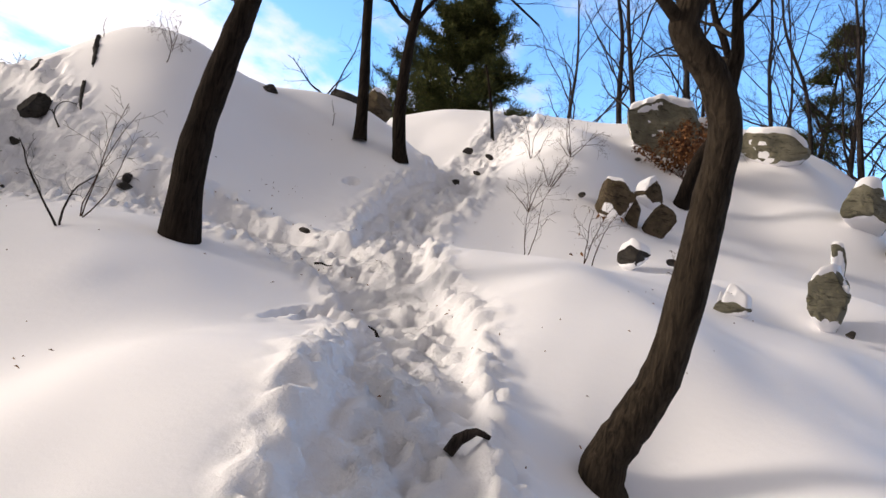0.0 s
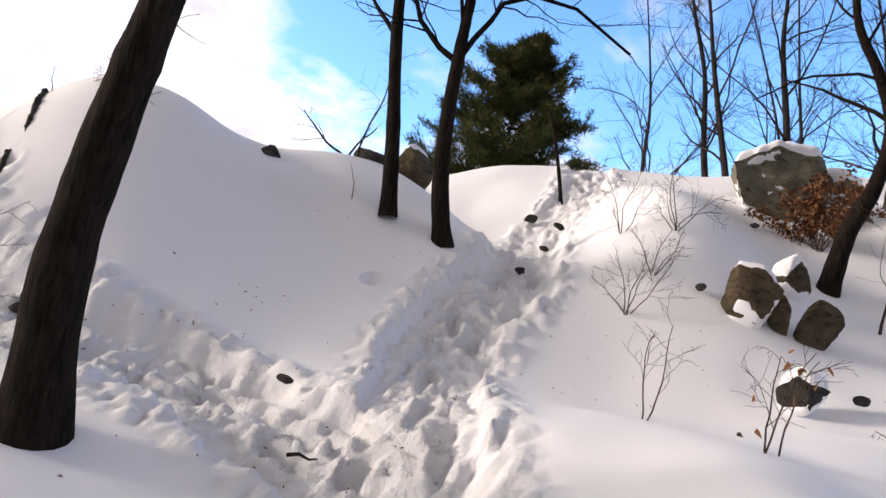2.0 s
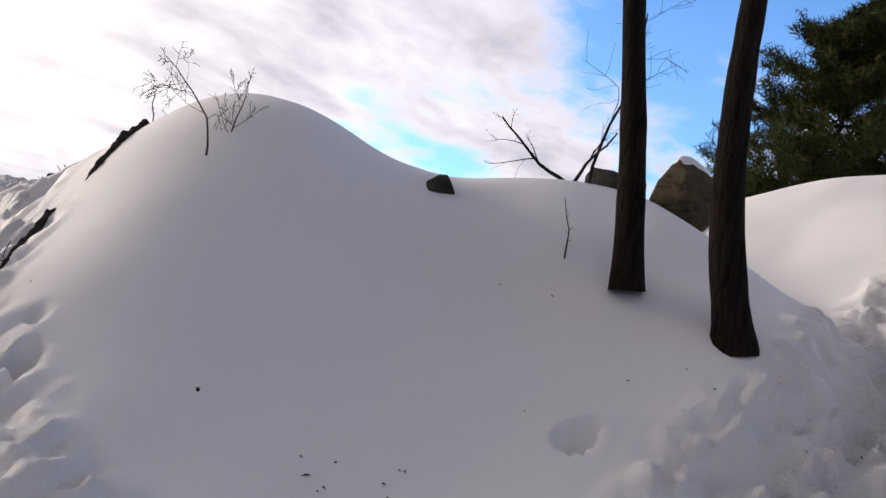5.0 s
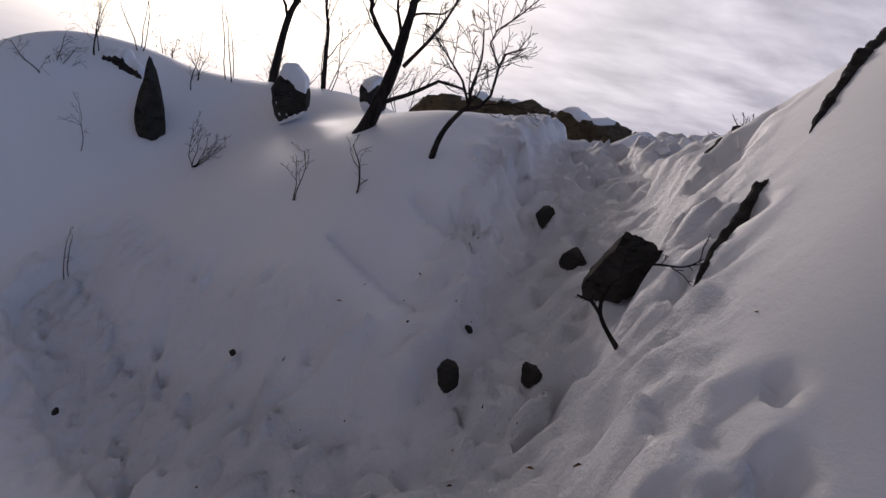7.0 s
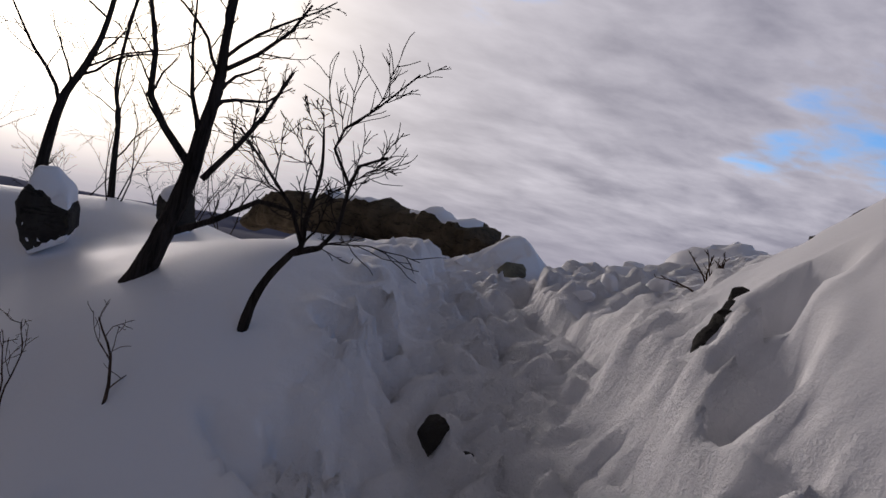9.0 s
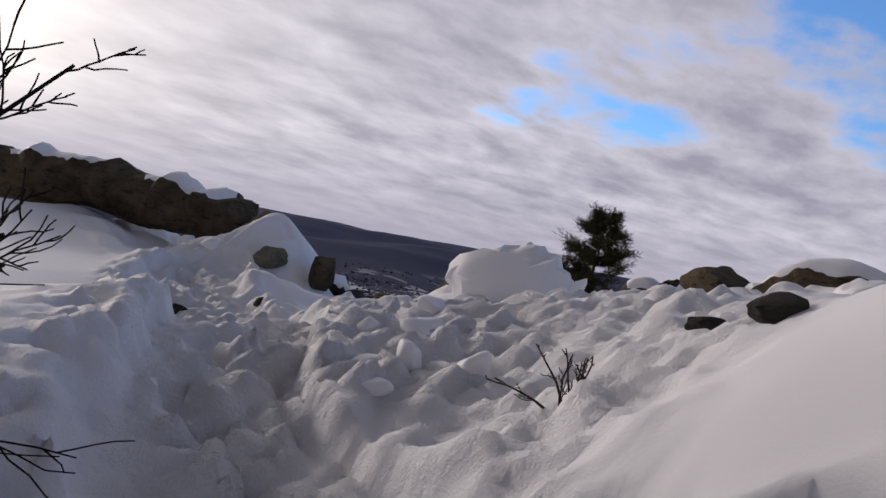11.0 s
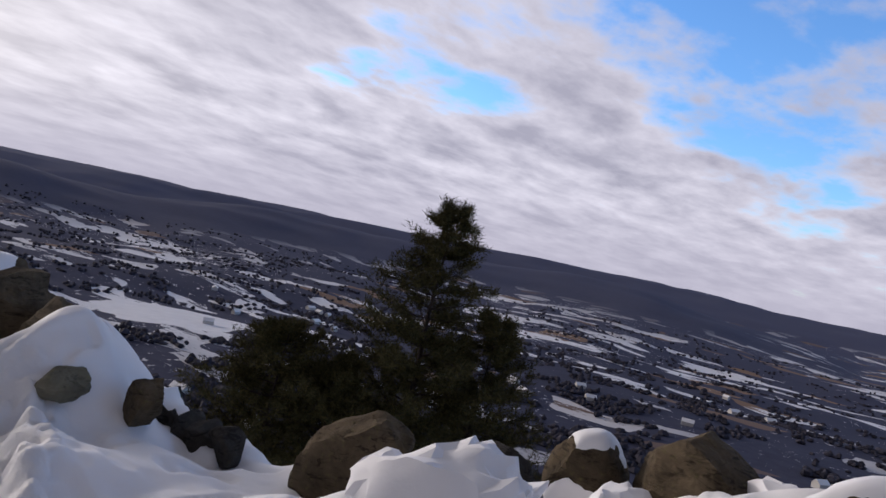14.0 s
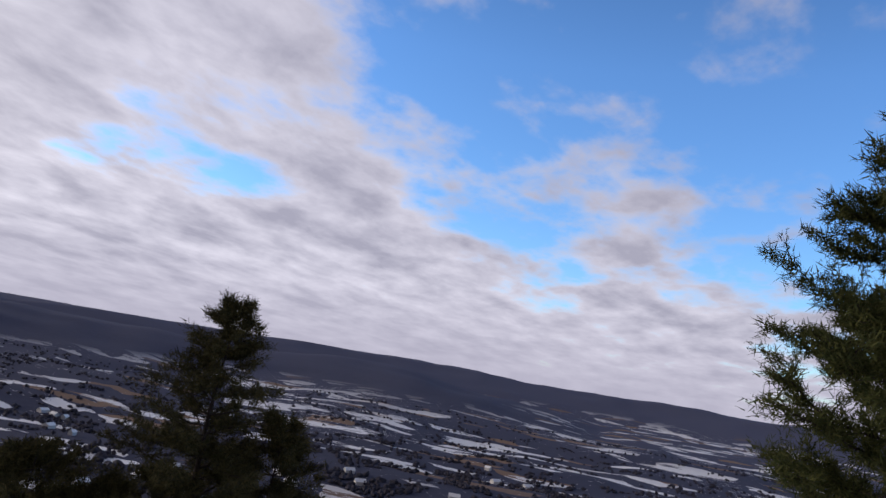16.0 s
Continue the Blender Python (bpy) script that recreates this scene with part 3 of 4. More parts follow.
def ledge(name, line, wide, high, label, seed, mat, cap=0.0, steps=10, ring=12, sink=0.4, category="rock", rough=0.25, block=0.18):
    """A long broken ridge of rock along a line of places; cap: snow lying along its top."""
    rnd = random.Random(seed)
    foot = Vector(line[0])
    base = thing(name, foot, label, category)
    pts = [Vector(p) - foot for p in line]
    rows, n = [], (len(pts) - 1) * steps
    for k in range(n + 1):
        i = min(k // steps, len(pts) - 2)
        p = pts[i].lerp(pts[i + 1], k / steps - i)
        rows.append((p, (pts[i + 1] - pts[i]).normalized(), k / n))
    for kind in ("rock", "snow") if cap else ("rock",):
        sh = Shape()
        for p, way, s in rows:
            side = Vector((-way.y, way.x, 0)).normalized()
            ends = min(s, 1 - s)
            taper = (min(1.0, 0.12 + 4 * ends) if block > 0.1 else min(1.0, math.sqrt(0.01 + 6 * ends))) * (1 + rough * noise.noise(Vector((s * n * 0.6, 7 + seed, 0))))
            step_ = 1 + 0.22 * noise.noise(Vector((s * n * 0.23, seed, 0))) + (block if int(s * 5.3 + seed) % 2 else 0.0)
            for q in range(ring):
                a = 2 * math.pi * q / ring
                c, d = math.cos(a), math.sin(a)
                box = 1 / max(abs(c), abs(d)) ** (0.6 if block > 0.1 else 0.3)
                v = p + side * (c * box * wide * 0.5 * taper * step_) + Vector((0, 0, (d * box * 0.5 + 0.5 - sink) * high * taper * step_))
                v += side * ((0.14 + 0.3 * rough) * wide * noise.noise(v * (1.6 / high) * 0.9 + Vector((seed, 0, 0))))
                v.z += 0.14 * high * noise.noise(v * (1.3 / high) + Vector((0, seed, 0))) + 0.05 * high * noise.noise(v * (4.5 / high))
                if kind == "snow":
                    t = max(0.0, d - 0.35) / 0.65 * max(0.0, min(1.0, 0.6 + 2.2 * noise.noise(p * 0.9 + Vector((0, 0, seed)))))
                    v = p + (v - p) * (0.9 + 0.1 * t) + Vector((0, 0, cap * t))
                sh.v.append(v)
        for k in range(n):
            for q in range(ring):
                a, b = k * ring + q, k * ring + (q + 1) % ring
                sh.f.append((a, b, b + ring, a + ring))
        sh.f.append(tuple(range(ring))[::-1])
        sh.f.append(tuple(n * ring + q for q in range(ring)))
        ob = part("rock_body" if kind == "rock" else "snow_cap", sh, mat if kind == "rock" else SNOW, base, "" if kind == "rock" else "patches of settled snow")
        if kind == "rock":
            ob.data.set_sharp_from_angle(angle=radians(35))
    return base


def pine(at, height, width, label, seed, needle, layers=16, tufts=11, blade=(0.02, 0.2), blades=26, bare=0.15, thin_top=0.0, peak=1.6, twig=0.45, name="pine_tree"):
    """A pine: trunk, whorls of boughs, and brushes of needles along the twigs of each bough."""
    rnd = random.Random(seed)
    base = thing(name, at, label, "tree")
    pts, radii = bend(rnd, Vector((0, 0, -0.3)), Vector((0, 0, 1)), height + 0.3, height * 0.014 + 0.02, 0.012, 14, 0.035, 0.05)
    trunk, wood, green = Shape(), Shape(), Shape()
    trunk.tube(pts, radii, 10)
    part("trunk", trunk, BARK_DARK, base)
    tips, ways = [], []
    for k in range(layers):
        s = bare + (1 - bare) * (k + 0.5 * rnd.random()) / layers
        i = min(int(s * 14), 13)
        p = pts[i].lerp(pts[i + 1], s * 14 - i)
        reach = width * 0.5 * (1 - ((s - bare) / (1 - bare)) ** peak * 0.93) * (0.6 + 0.4 * min(1, (s - bare) * 6 + 0.3))
        for b in range(rnd.randint(4, 6)):
            a = rnd.random() * 6.28
            long = reach * rnd.uniform(0.5, 1.22)
            line, thick = bend(rnd, p, Vector((math.cos(a), math.sin(a), rnd.uniform(-0.05, 0.35))), long, 0.012 + 0.010 * long, 0.005, 6, 0.12, 0.06)
            wood.tube(line, thick, 4, cap=False)
            for q in range(tufts):
                if thin_top and s > 0.7 and rnd.random() < thin_top:
                    continue
                u = 0.2 + 0.8 * (q + rnd.random()) / tufts
                j = min(int(u * 6), 5)
                c = line[j].lerp(line[j + 1], u * 6 - j)
                d = Vector((rnd.gauss(0, 0.8) + math.cos(a), rnd.gauss(0, 0.8) + math.sin(a), rnd.gauss(0.35, 0.35))).normalized()
                far = twig * rnd.uniform(0.5, 1.5) * (0.6 + 0.25 * min(long, 3))
                wood.tube([c, c + d * far], [0.012, 0.004], 3, cap=False)
                tips += [c + d * far * (0.1 + 0.9 * rnd.random()) + Vector((rnd.gauss(0, 0.07), rnd.gauss(0, 0.07), rnd.gauss(0, 0.07))) for _ in range(blades)]
                ways += [d] * blades
    gen = np.random.default_rng(seed)
    p, d = np.array(tips), np.array(ways)
    way = d * 0.5 + gen.normal(0, 0.65, d.shape) + np.array((0, 0, 0.2))
    way /= np.linalg.norm(way, axis=1)[:, None]
    side = np.cross(way, gen.normal(0, 1, d.shape))
    side /= np.linalg.norm(side, axis=1)[:, None]
    size = gen.uniform(0.7, 1.3, (len(p), 1))
    v = np.stack([p - side * blade[0] * 0.5 * size, p + side * blade[0] * 0.5 * size, p + way * blade[1] * size], 1).reshape(-1, 3)
    green.v = v.tolist()
    green.f = np.arange(len(v)).reshape(-1, 3).tolist()
    tagged(part("boughs", wood, BARK_DARK, base), kind="stuff")
    tagged(part("needles", green, needle, base, smooth=False), kind="stuff")
    return base


def on(x, y, dz=0.0):
    return (x, y, ground_z(x, y) + dz)


# ---- the climb ----
tree(on(-1.74, 5.58, -0.06), [(0, 0, 0), (-0.02, -0.05, 0.71), (0.07, -0.09, 1.35), (0.19, -0.12, 1.95), (0.3, -0.1, 2.7), (0.45, 0.0, 4.2), (0.6, 0.1, 7.0)], 0.142, 0.05,
     "straight leafless tree with dark furrowed bark in deep snow", 11, BARK, limbs=9, depth=3, start=0.4, sides=16)
tree(on(-1.47, 9.64, -0.02), [(0, 0, 0), (-0.08, -0.08, 0.78), (-0.19, -0.18, 1.62), (-0.25, -0.22, 2.2), (-0.36, -0.2, 3.4), (-0.5, -0.1, 6.0)], 0.082, 0.035,
     "slim leafless tree with brown bark on a snowy slope", 12, BARK, limbs=8, depth=3, start=0.45)
tree(on(-0.86, 9.62, -0.08), [(0, 0, 0), (-0.12, -0.06, 0.6), (-0.16, -0.12, 1.22), (-0.15, -0.18, 1.88), (-0.13, -0.2, 2.45), (-0.1, -0.2, 3.2), (-0.05, 0, 5.5)], 0.095, 0.03,
     "forked leafless tree with brown bark on a snowy slope", 13, BARK, limbs=9, depth=3, start=0.5, ratio=0.5,
     forks=[([(-0.15, -0.18, 1.86), (-0.03, -0.18, 2.1), (0.11, -0.18, 2.31), (0.2, -0.18, 2.5), (0.5, -0.15, 2.62), (0.92, -0.1, 2.55), (1.5, 0.05, 2.2)], 0.034), ([(-0.15, -0.18, 1.84), (-0.35, -0.2, 1.96), (-0.58, -0.26, 2.2), (-0.7, -0.28, 2.5), (-1.0, -0.3, 3.0)], 0.035)])
tree((1.5, 3.55, 0.36), [(0.0, 0.0, 0.0), (0.0, -0.011, 0.16), (0.103, -0.023, 0.388), (0.194, -0.023, 0.638), (0.239, -0.057, 1.06), (0.262, -0.08, 1.459), (0.268, -0.114, 1.778), (0.171, -0.137, 2.006), (0.011, -0.171, 2.177), (0.011, -0.171, 2.337), (0.2, -0.1, 3.2), (0.4, 0.0, 5.0)],
     0.104, 0.06, "crooked leafless tree with smooth grey-brown bark bending out of the snow", 14, BARK_SMOOTH, limbs=6, depth=3, start=0.74, sides=18,
     forks=[([(0.25, -0.11, 1.92), (0.27, -0.11, 2.15), (0.23, -0.11, 2.4), (0.34, 0.0, 3.3)], 0.04)])
tree(on(3.21, 11.44, -0.1), [(0, 0, 0), (0.14, -0.04, 0.76), (0.35, -0.06, 1.27), (0.46, -0.1, 1.98), (0.24, -0.18, 2.6), (-0.08, -0.25, 3.25), (-0.2, -0.2, 4.6)], 0.115, 0.03,
     "leaning leafless tree beside the large boulder", 16, BARK, limbs=8, depth=3, start=0.4, sides=10)
boulder(on(2.95, 13.75, -0.2), (0.84, 0.72, 0.74), "large squarish grey-green boulder capped with snow", 21, ROCK, turn=10, cap=0.14, sink=0.05, blocky=1.0, detail=5)
boulder(on(4.05, 13.9, -0.1), (0.45, 0.4, 0.5), "grey rock under snow beside the large boulder", 20, ROCK, turn=-20, cap=0.16, sink=0.0)
boulder(on(5.1, 13.5, -0.12), (0.62, 0.45, 0.42), "low grey boulder capped with snow on the crest", 22, ROCK, turn=-20, cap=0.14, sink=0.05)
boulder(on(5.95, 11.5, -0.1), (0.55, 0.4, 0.42), "grey boulder capped with snow on the shoulder", 33, ROCK, turn=30, cap=0.14, sink=0.05)
boulder(on(6.3, 10.9, -0.1), (0.4, 0.3, 0.35), "grey rock half buried on the shoulder", 34, ROCK, turn=70, cap=0.1, sink=0.1, name="rock", category="rock")
boulder(on(2.0, 9.55, -0.04), (0.36, 0.22, 0.3), "pointed grey rock half buried in snow", 23, ROCK_BROWN, turn=-15, tilt=(0, 38), cap=0.05, sink=0.1, blocky=0.9)
boulder(on(2.27, 9.6, -0.03), (0.15, 0.14, 0.2), "small grey rock leaning on a larger one", 35, ROCK_BROWN, turn=55, tilt=(0, -20), sink=0.1, name="rock", category="rock")
boulder(on(2.62, 9.66, -0.04), (0.24, 0.17, 0.26), "small pointed grey rock in snow", 24, ROCK_BROWN, turn=0, tilt=(0, 30), sink=0.15, name="rock", category="rock")
boulder(on(2.56, 10.5, -0.04), (0.24, 0.2, 0.28), "small grey rock in snow", 25, ROCK_BROWN, turn=10, sink=0.1, name="rock", category="rock", cap=0.1)
boulder(on(2.2, 8.37, -0.02), (0.2, 0.17, 0.17), "dark lump of rock under a snow cap", 26, ROCK_DARK, sink=0.15, cap=0.1, name="rock", category="rock")
boulder(on(3.86, 7.2, -0.05), (0.26, 0.2, 0.38), "upright grey rock on a snowy slope", 27, ROCK, turn=20, tilt=(0, 12), sink=0.1, cap=0.1, name="rock", category="rock")
boulder(on(5.05, 10.1, -0.05), (0.14, 0.12, 0.4), "thin leaning grey slab on a snowy slope", 30, ROCK, turn=50, tilt=(0, -35), sink=0.1, cap=0.05, name="rock", category="rock")
boulder(on(2.8, 6.42, -0.02), (0.2, 0.14, 0.1), "small flat grey rock under a snow cap", 28, ROCK, sink=0.2, cap=0.12, name="rock", category="rock")
for k, (x, y, r) in enumerate([(-0.31, 12.98, 0.12), (0.1, 12.72, 0.1), (-0.1, 9.86, 0.09), (1.59, 9.69, 0.075), (-1.15, 6.9, 0.065), (-3.08, 6.97, 0.1), (2.65, 8.56, 0.09), (4.0, 6.96, 0.07), (2.63, 12.7, 0.07), (-0.02, 12.2, 0.08)]):
    boulder(on(x, y), (r, r * 0.7, r * 0.6), "small dark stone in trodden snow", 200 + k, ROCK_DARK, turn=40 * k, sink=0.25, name="stone", category="stone", detail=3)


def root(at, line, r, label, seed):
    """A broken bit of root or branch lying in the snow."""
    rnd = random.Random(seed)
    base = thing("dead_branch", at, label, "branch")
    pts = [Vector(p) for p in line]
    stem = Shape()
    stem.tube(pts, [r * (1 - 0.65 * k / (len(pts) - 1)) * rnd.uniform(0.85, 1.15) for k in range(len(pts))], 8)
    part("stem", stem, BARK_DARK, base)
    return base


root(on(0.84, 3.02, 0.0), [(-0.05, 0, -0.03), (-0.02, 0.01, 0.03), (0.02, 0.01, 0.06), (0.05, 0.02, 0.075), (0.08, 0.02, 0.07), (0.11, 0.02, 0.06)], 0.028, "short broken root poking out of trodden snow", 1)
root(on(0.08, 4.84, 0.0), [(0.03, 0, -0.03), (0.025, 0, 0.04), (0.0, 0.0, 0.08), (-0.05, 0.0, 0.1)], 0.016, "bent dead stick poking out of trodden snow", 2)
root(on(-0.75, 6.25, 0.0), [(-0.06, 0, 0.02), (0.0, 0.01, 0.035), (0.06, 0, 0.02), (0.1, 0.01, 0.03)], 0.012, "dead stick lying on trodden snow", 3)
pine((-3.4, 25.8, 0.0), 12.7, 6.4, "dense dark green pine tree behind the snowy crest", 31, NEEDLE, layers=30, tufts=24, blade=(0.028, 0.2), blades=54, bare=0.2, peak=3.2, twig=0.4)
boulder(on(-1.75, 11.3, -0.25), (0.34, 0.34, 0.5), "upright brown boulder in snow behind the trees", 29, ROCK_BROWN, cap=0.05, sink=0.05)
boulder(on(-2.15, 10.9, -0.1), (0.3, 0.2, 0.16), "low dark rock on the crest", 36, ROCK_DARK, sink=0.1, name="rock", category="rock")
tree(on(0.05, 13.64, -0.1), [(0, 0, 0), (-0.11, -0.05, 0.5), (-0.26, -0.1, 1.05), (-0.38, -0.14, 1.4)], 0.035, 0.018, "broken dead sapling stub standing in snow", 15, BARK, limbs=2, depth=1, ratio=0.15)
shrub(on(0.98, 7.2), 0.75, "thin leafless shrub with fine twigs in snow", 41, 2, 0.22)
shrub(on(1.52, 6.55), 0.62, "thin leafless shrub with a few dead leaves", 42, 3, 0.35, leaves=4)
shrub(on(0.94, 9.34), 0.7, "leafless bushy shrub with many fine twigs", 43, 5, 0.45, count=6)
shrub(on(1.39, 10.43), 0.8, "leafless bushy shrub with many fine twigs", 44, 6, 0.45, count=6)
shrub(on(0.85, 10.57), 0.7, "leafless bushy shrub with many fine twigs", 49, 4, 0.5, count=6)
shrub(on(1.15, 9.8), 0.6, "leafless bushy shrub with many fine twigs", 39, 4, 0.5, count=5)
shrub(on(3.46, 10.57), 1.8, "tall thin leafless sapling in snow", 45, 1, 0.05, r=0.016)
shrub(on(3.42, 12.6), 1.2, "shrub with curled brown dead leaves beside the boulder", 46, 18, 0.42, leaves=170)
shrub(on(2.55, 7.6), 0.35, "thin leafless shrub on the snowy slope", 38, 2, 0.5)
shrub(on(-2.44, 5.12), 0.75, "dark crooked leafless shrub on the snowy slope", 47, 2, 0.2, mat=BARK_DARK, r=0.01, count=4)
shrub(on(-2.5, 5.45), 1.0, "thin spreading leafless shrub on the snowy slope", 48, 3, 0.5)

# ---- woods behind the crest ----
for k, (x, y, z, h) in enumerate([(3.1, 19.7, 6.6, 7), (3.4, 18.7, 6.4, 8), (4.6, 19.2, 7.3, 8), (7.3, 20.0, 6.3, 9), (7.7, 17.8, 5.1, 8), (8.4, 16.9, 4.8, 8), (5.8, 21.9, 5.8, 9), (9.1, 19.6, 4.8, 9), (10.1, 17.6, 4.4, 8), (8.7, 22.2, 5.3, 10), (11.0, 20.3, 4.4, 9), (5.9, 24.5, 5.2, 10), (1.9, 21.4, 4.7, 8), (10.1, 15.5, 3.4, 8)]):
    r = random.Random(60 + k)
    lean = -0.16 + r.gauss(0, 0.05)
    tree((x, y, z - 0.8), [(0, 0, 0), (lean * 1.6, 0, 1.6), (lean * 3.4 + r.gauss(0, 0.1), 0, 3.4), (lean * 5.2 + r.gauss(0, 0.2), 0, 5.2), (lean * h, 0, h)], 0.075 + 0.04 * r.random(), 0.015,
         "slender leafless tree on the far side of the crest", 60 + k, BARK_DARK, limbs=14, depth=3, start=0.16, ratio=0.42, sides=7, group="bare woods")
pine((9.0, 22.7, 3.6), 8.6, 3.6, "green pine tree among bare trees", 32, NEEDLE, layers=16, tufts=12, blade=(0.022, 0.16), blades=24, twig=0.3)

# ---- the snow mound and the hollow ----
shrub(on(-3.81, 8.59), 0.78, "small leafless twiggy shrub on the snow mound", 51, 2, 0.4, count=7, r=0.007, depth=3)
boulder(on(-2.9, 9.72, -0.05), (0.17, 0.13, 0.10), "dark rock showing through a snow hole", 52, ROCK_DARK, sink=0.3, name="rock", category="rock")
shrub(on(-2.36, 10.63), 0.7, "low leafless sapling with wide crooked twigs", 53, 2, 0.75, r=0.016, mat=BARK_DARK)
shrub(on(-2.24, 10.68), 1.5, "tall thin leafless sapling behind the mound", 50, 1, 0.06, r=0.014, mat=BARK_DARK, count=8)
shrub(on(-1.87, 9.7), 0.42, "dry weed stalk in snow", 54, 1, 0.1, count=10, ratio=0.1)
shrub(on(-4.9, 8.87), 0.32, "dry weed stalk in snow", 40, 1, 0.15, count=8, ratio=0.1)
ledge("rock_ledge", [on(-4.2, 7.7), on(-4.36, 7.89), on(-4.48, 8.05), on(-4.52, 8.15)], 0.035, 0.07, "dark jagged rock edge under the snow mound", 18, ROCK_DARK, steps=12, sink=0.35, rough=0.6)
ledge("rock_ledge", [on(-4.55, 8.27), on(-4.67, 8.43), on(-4.81, 8.62), on(-4.95, 8.83), on(-4.96, 8.9)], 0.05, 0.09, "dark jagged rock edge under the snow mound", 37, ROCK_DARK, steps=12, sink=0.3, rough=0.6)
ledge("rock_ledge", [on(-5.39, 8.33), on(-5.38, 8.43), on(-5.46, 8.6)], 0.06, 0.11, "dark broken rock edge in the snow bank", 19, ROCK_DARK, steps=14, sink=0.4, rough=0.5)
boulder(on(-4.78, 7.73, -0.03), (0.17, 0.13, 0.26), "dark angular rock beside the trail", 55, ROCK_DARK, turn=40, tilt=(15, 35), sink=0.1, name="rock", category="rock", blocky=1.0, detail=5)
boulder(on(-5.38, 7.8, -0.01), (0.1, 0.085, 0.09), "black stone on the trodden trail", 56, ROCK_DARK, sink=0.15, name="stone", category="stone", turn=20)
boulder(on(-5.94, 7.79, -0.01), (0.065, 0.06, 0.075), "black upright stone on the trodden trail", 57, ROCK_DARK, sink=0.15, name="stone", category="stone", blocky=1.0)
boulder(on(-5.86, 7.9), (0.09, 0.06, 0.025), "flat black stone on the trodden trail", 70, ROCK_DARK, sink=0.2, name="stone", category="stone")
boulder(on(-3.12, 7.05, -0.02), (0.08, 0.06, 0.07), "black stone on the trail bank", 58, ROCK_DARK, sink=0.2, name="stone", category="stone")
boulder(on(-4.9, 7.12, -0.02), (0.085, 0.06, 0.07), "black stone on the trail bank", 59, ROCK_DARK, sink=0.2, name="stone", category="stone", tilt=(0, 25))
boulder(on(-4.68, 7.41, -0.02), (0.075, 0.06, 0.06), "black stone in the trail bank", 74, ROCK_DARK, sink=0.2, name="stone", category="stone")
for k, (x, y, r) in enumerate([(-4.66, 7.23, 0.032), (-5.13, 7.24, 0.03), (-5.29, 6.99, 0.022), (-2.62, 7.86, 0.04), (-5.9, 6.2, 0.035), (-6.4, 5.25, 0.04), (-4.2, 6.75, 0.03)]):
    boulder(on(x, y), (r, r * 0.7, r * 0.7), "small black stone in trodden snow", 240 + k, ROCK_DARK, turn=40 * k, sink=0.2, name="stone", category="stone", detail=2)
boulder(on(-8.6, 6.33, -0.05), (0.22, 0.2, 0.28), "dark pointed boulder with snow on the bank", 71, ROCK_DARK, cap=0.08, sink=0.1)
boulder(on(-8.8, 7.0, -0.08), (0.19, 0.17, 0.19), "dark boulder behind the small trees", 72, ROCK_DARK, cap=0.05, sink=0.1)
boulder(on(-8.87, 5.11, -0.05), (0.14, 0.2, 0.46), "dark upright crag on the snowy bank", 73, ROCK_DARK, turn=-70, tilt=(0, 12), sink=0.1, blocky=1.0)
ledge("rock_ledge", [on(-9.4, 5.0, -0.05), on(-9.55, 4.75, -0.05), on(-9.6, 4.5, -0.05)], 0.14, 0.2, "dark rock edge on top of the bank", 75, ROCK_DARK, cap=0.05, steps=10, sink=0.35, rough=0.5)
tree(on(-7.17, 6.8, -0.05), [(0, 0, 0), (0.02, 0.07, 0.22), (0.03, 0.14, 0.5), (0.03, 0.17, 0.73), (0.03, 0.2, 0.97), (0.02, 0.2, 1.29), (0.02, 0.25, 2.2)], 0.055, 0.012, "small dark leafless tree with spreading branches", 81, BARK_DARK, limbs=8, depth=3, start=0.42, ratio=0.36,
     forks=[([(0.03, 0.14, 0.58), (-0.02, 0.01, 0.73), (-0.05, -0.07, 0.86), (-0.06, -0.08, 1.06), (-0.09, -0.14, 1.3)], 0.02), ([(0.02, 0.07, 0.25), (0.08, 0.28, 0.36), (0.13, 0.45, 0.48), (0.19, 0.62, 0.46)], 0.017), ([(0.05, 0.2, 0.53), (0.08, 0.33, 0.72), (0.11, 0.41, 0.86), (0.13, 0.5, 1.08)], 0.015), ([(0.03, 0.21, 1.03), (0.07, 0.34, 1.13), (0.11, 0.46, 1.26), (0.13, 0.53, 1.4)], 0.012)])
tree(on(-6.52, 7.19, -0.03), [(0, 0, 0), (0.02, 0.02, 0.15), (0.04, 0.06, 0.26), (0.08, 0.12, 0.36), (0.1, 0.15, 0.4), (0.1, 0.15, 0.51), (0.12, 0.17, 0.68), (0.12, 0.15, 0.85)], 0.021, 0.004, "leaning dark leafless sapling on the bank", 82, BARK_DARK, limbs=8, depth=3, start=0.45, ratio=0.5, sides=8,
     forks=[([(0.08, 0.12, 0.36), (0.13, 0.21, 0.4), (0.16, 0.26, 0.48), (0.18, 0.27, 0.65), (0.19, 0.29, 0.73), (0.24, 0.38, 0.78)], 0.011), ([(0.1, 0.15, 0.4), (0.07, 0.09, 0.54), (0.02, -0.01, 0.66), (-0.04, -0.13, 0.8)], 0.009), ([(0.18, 0.27, 0.65), (0.14, 0.2, 0.78), (0.16, 0.22, 0.86), (0.22, 0.31, 0.95), (0.29, 0.43, 1.1)], 0.007)])
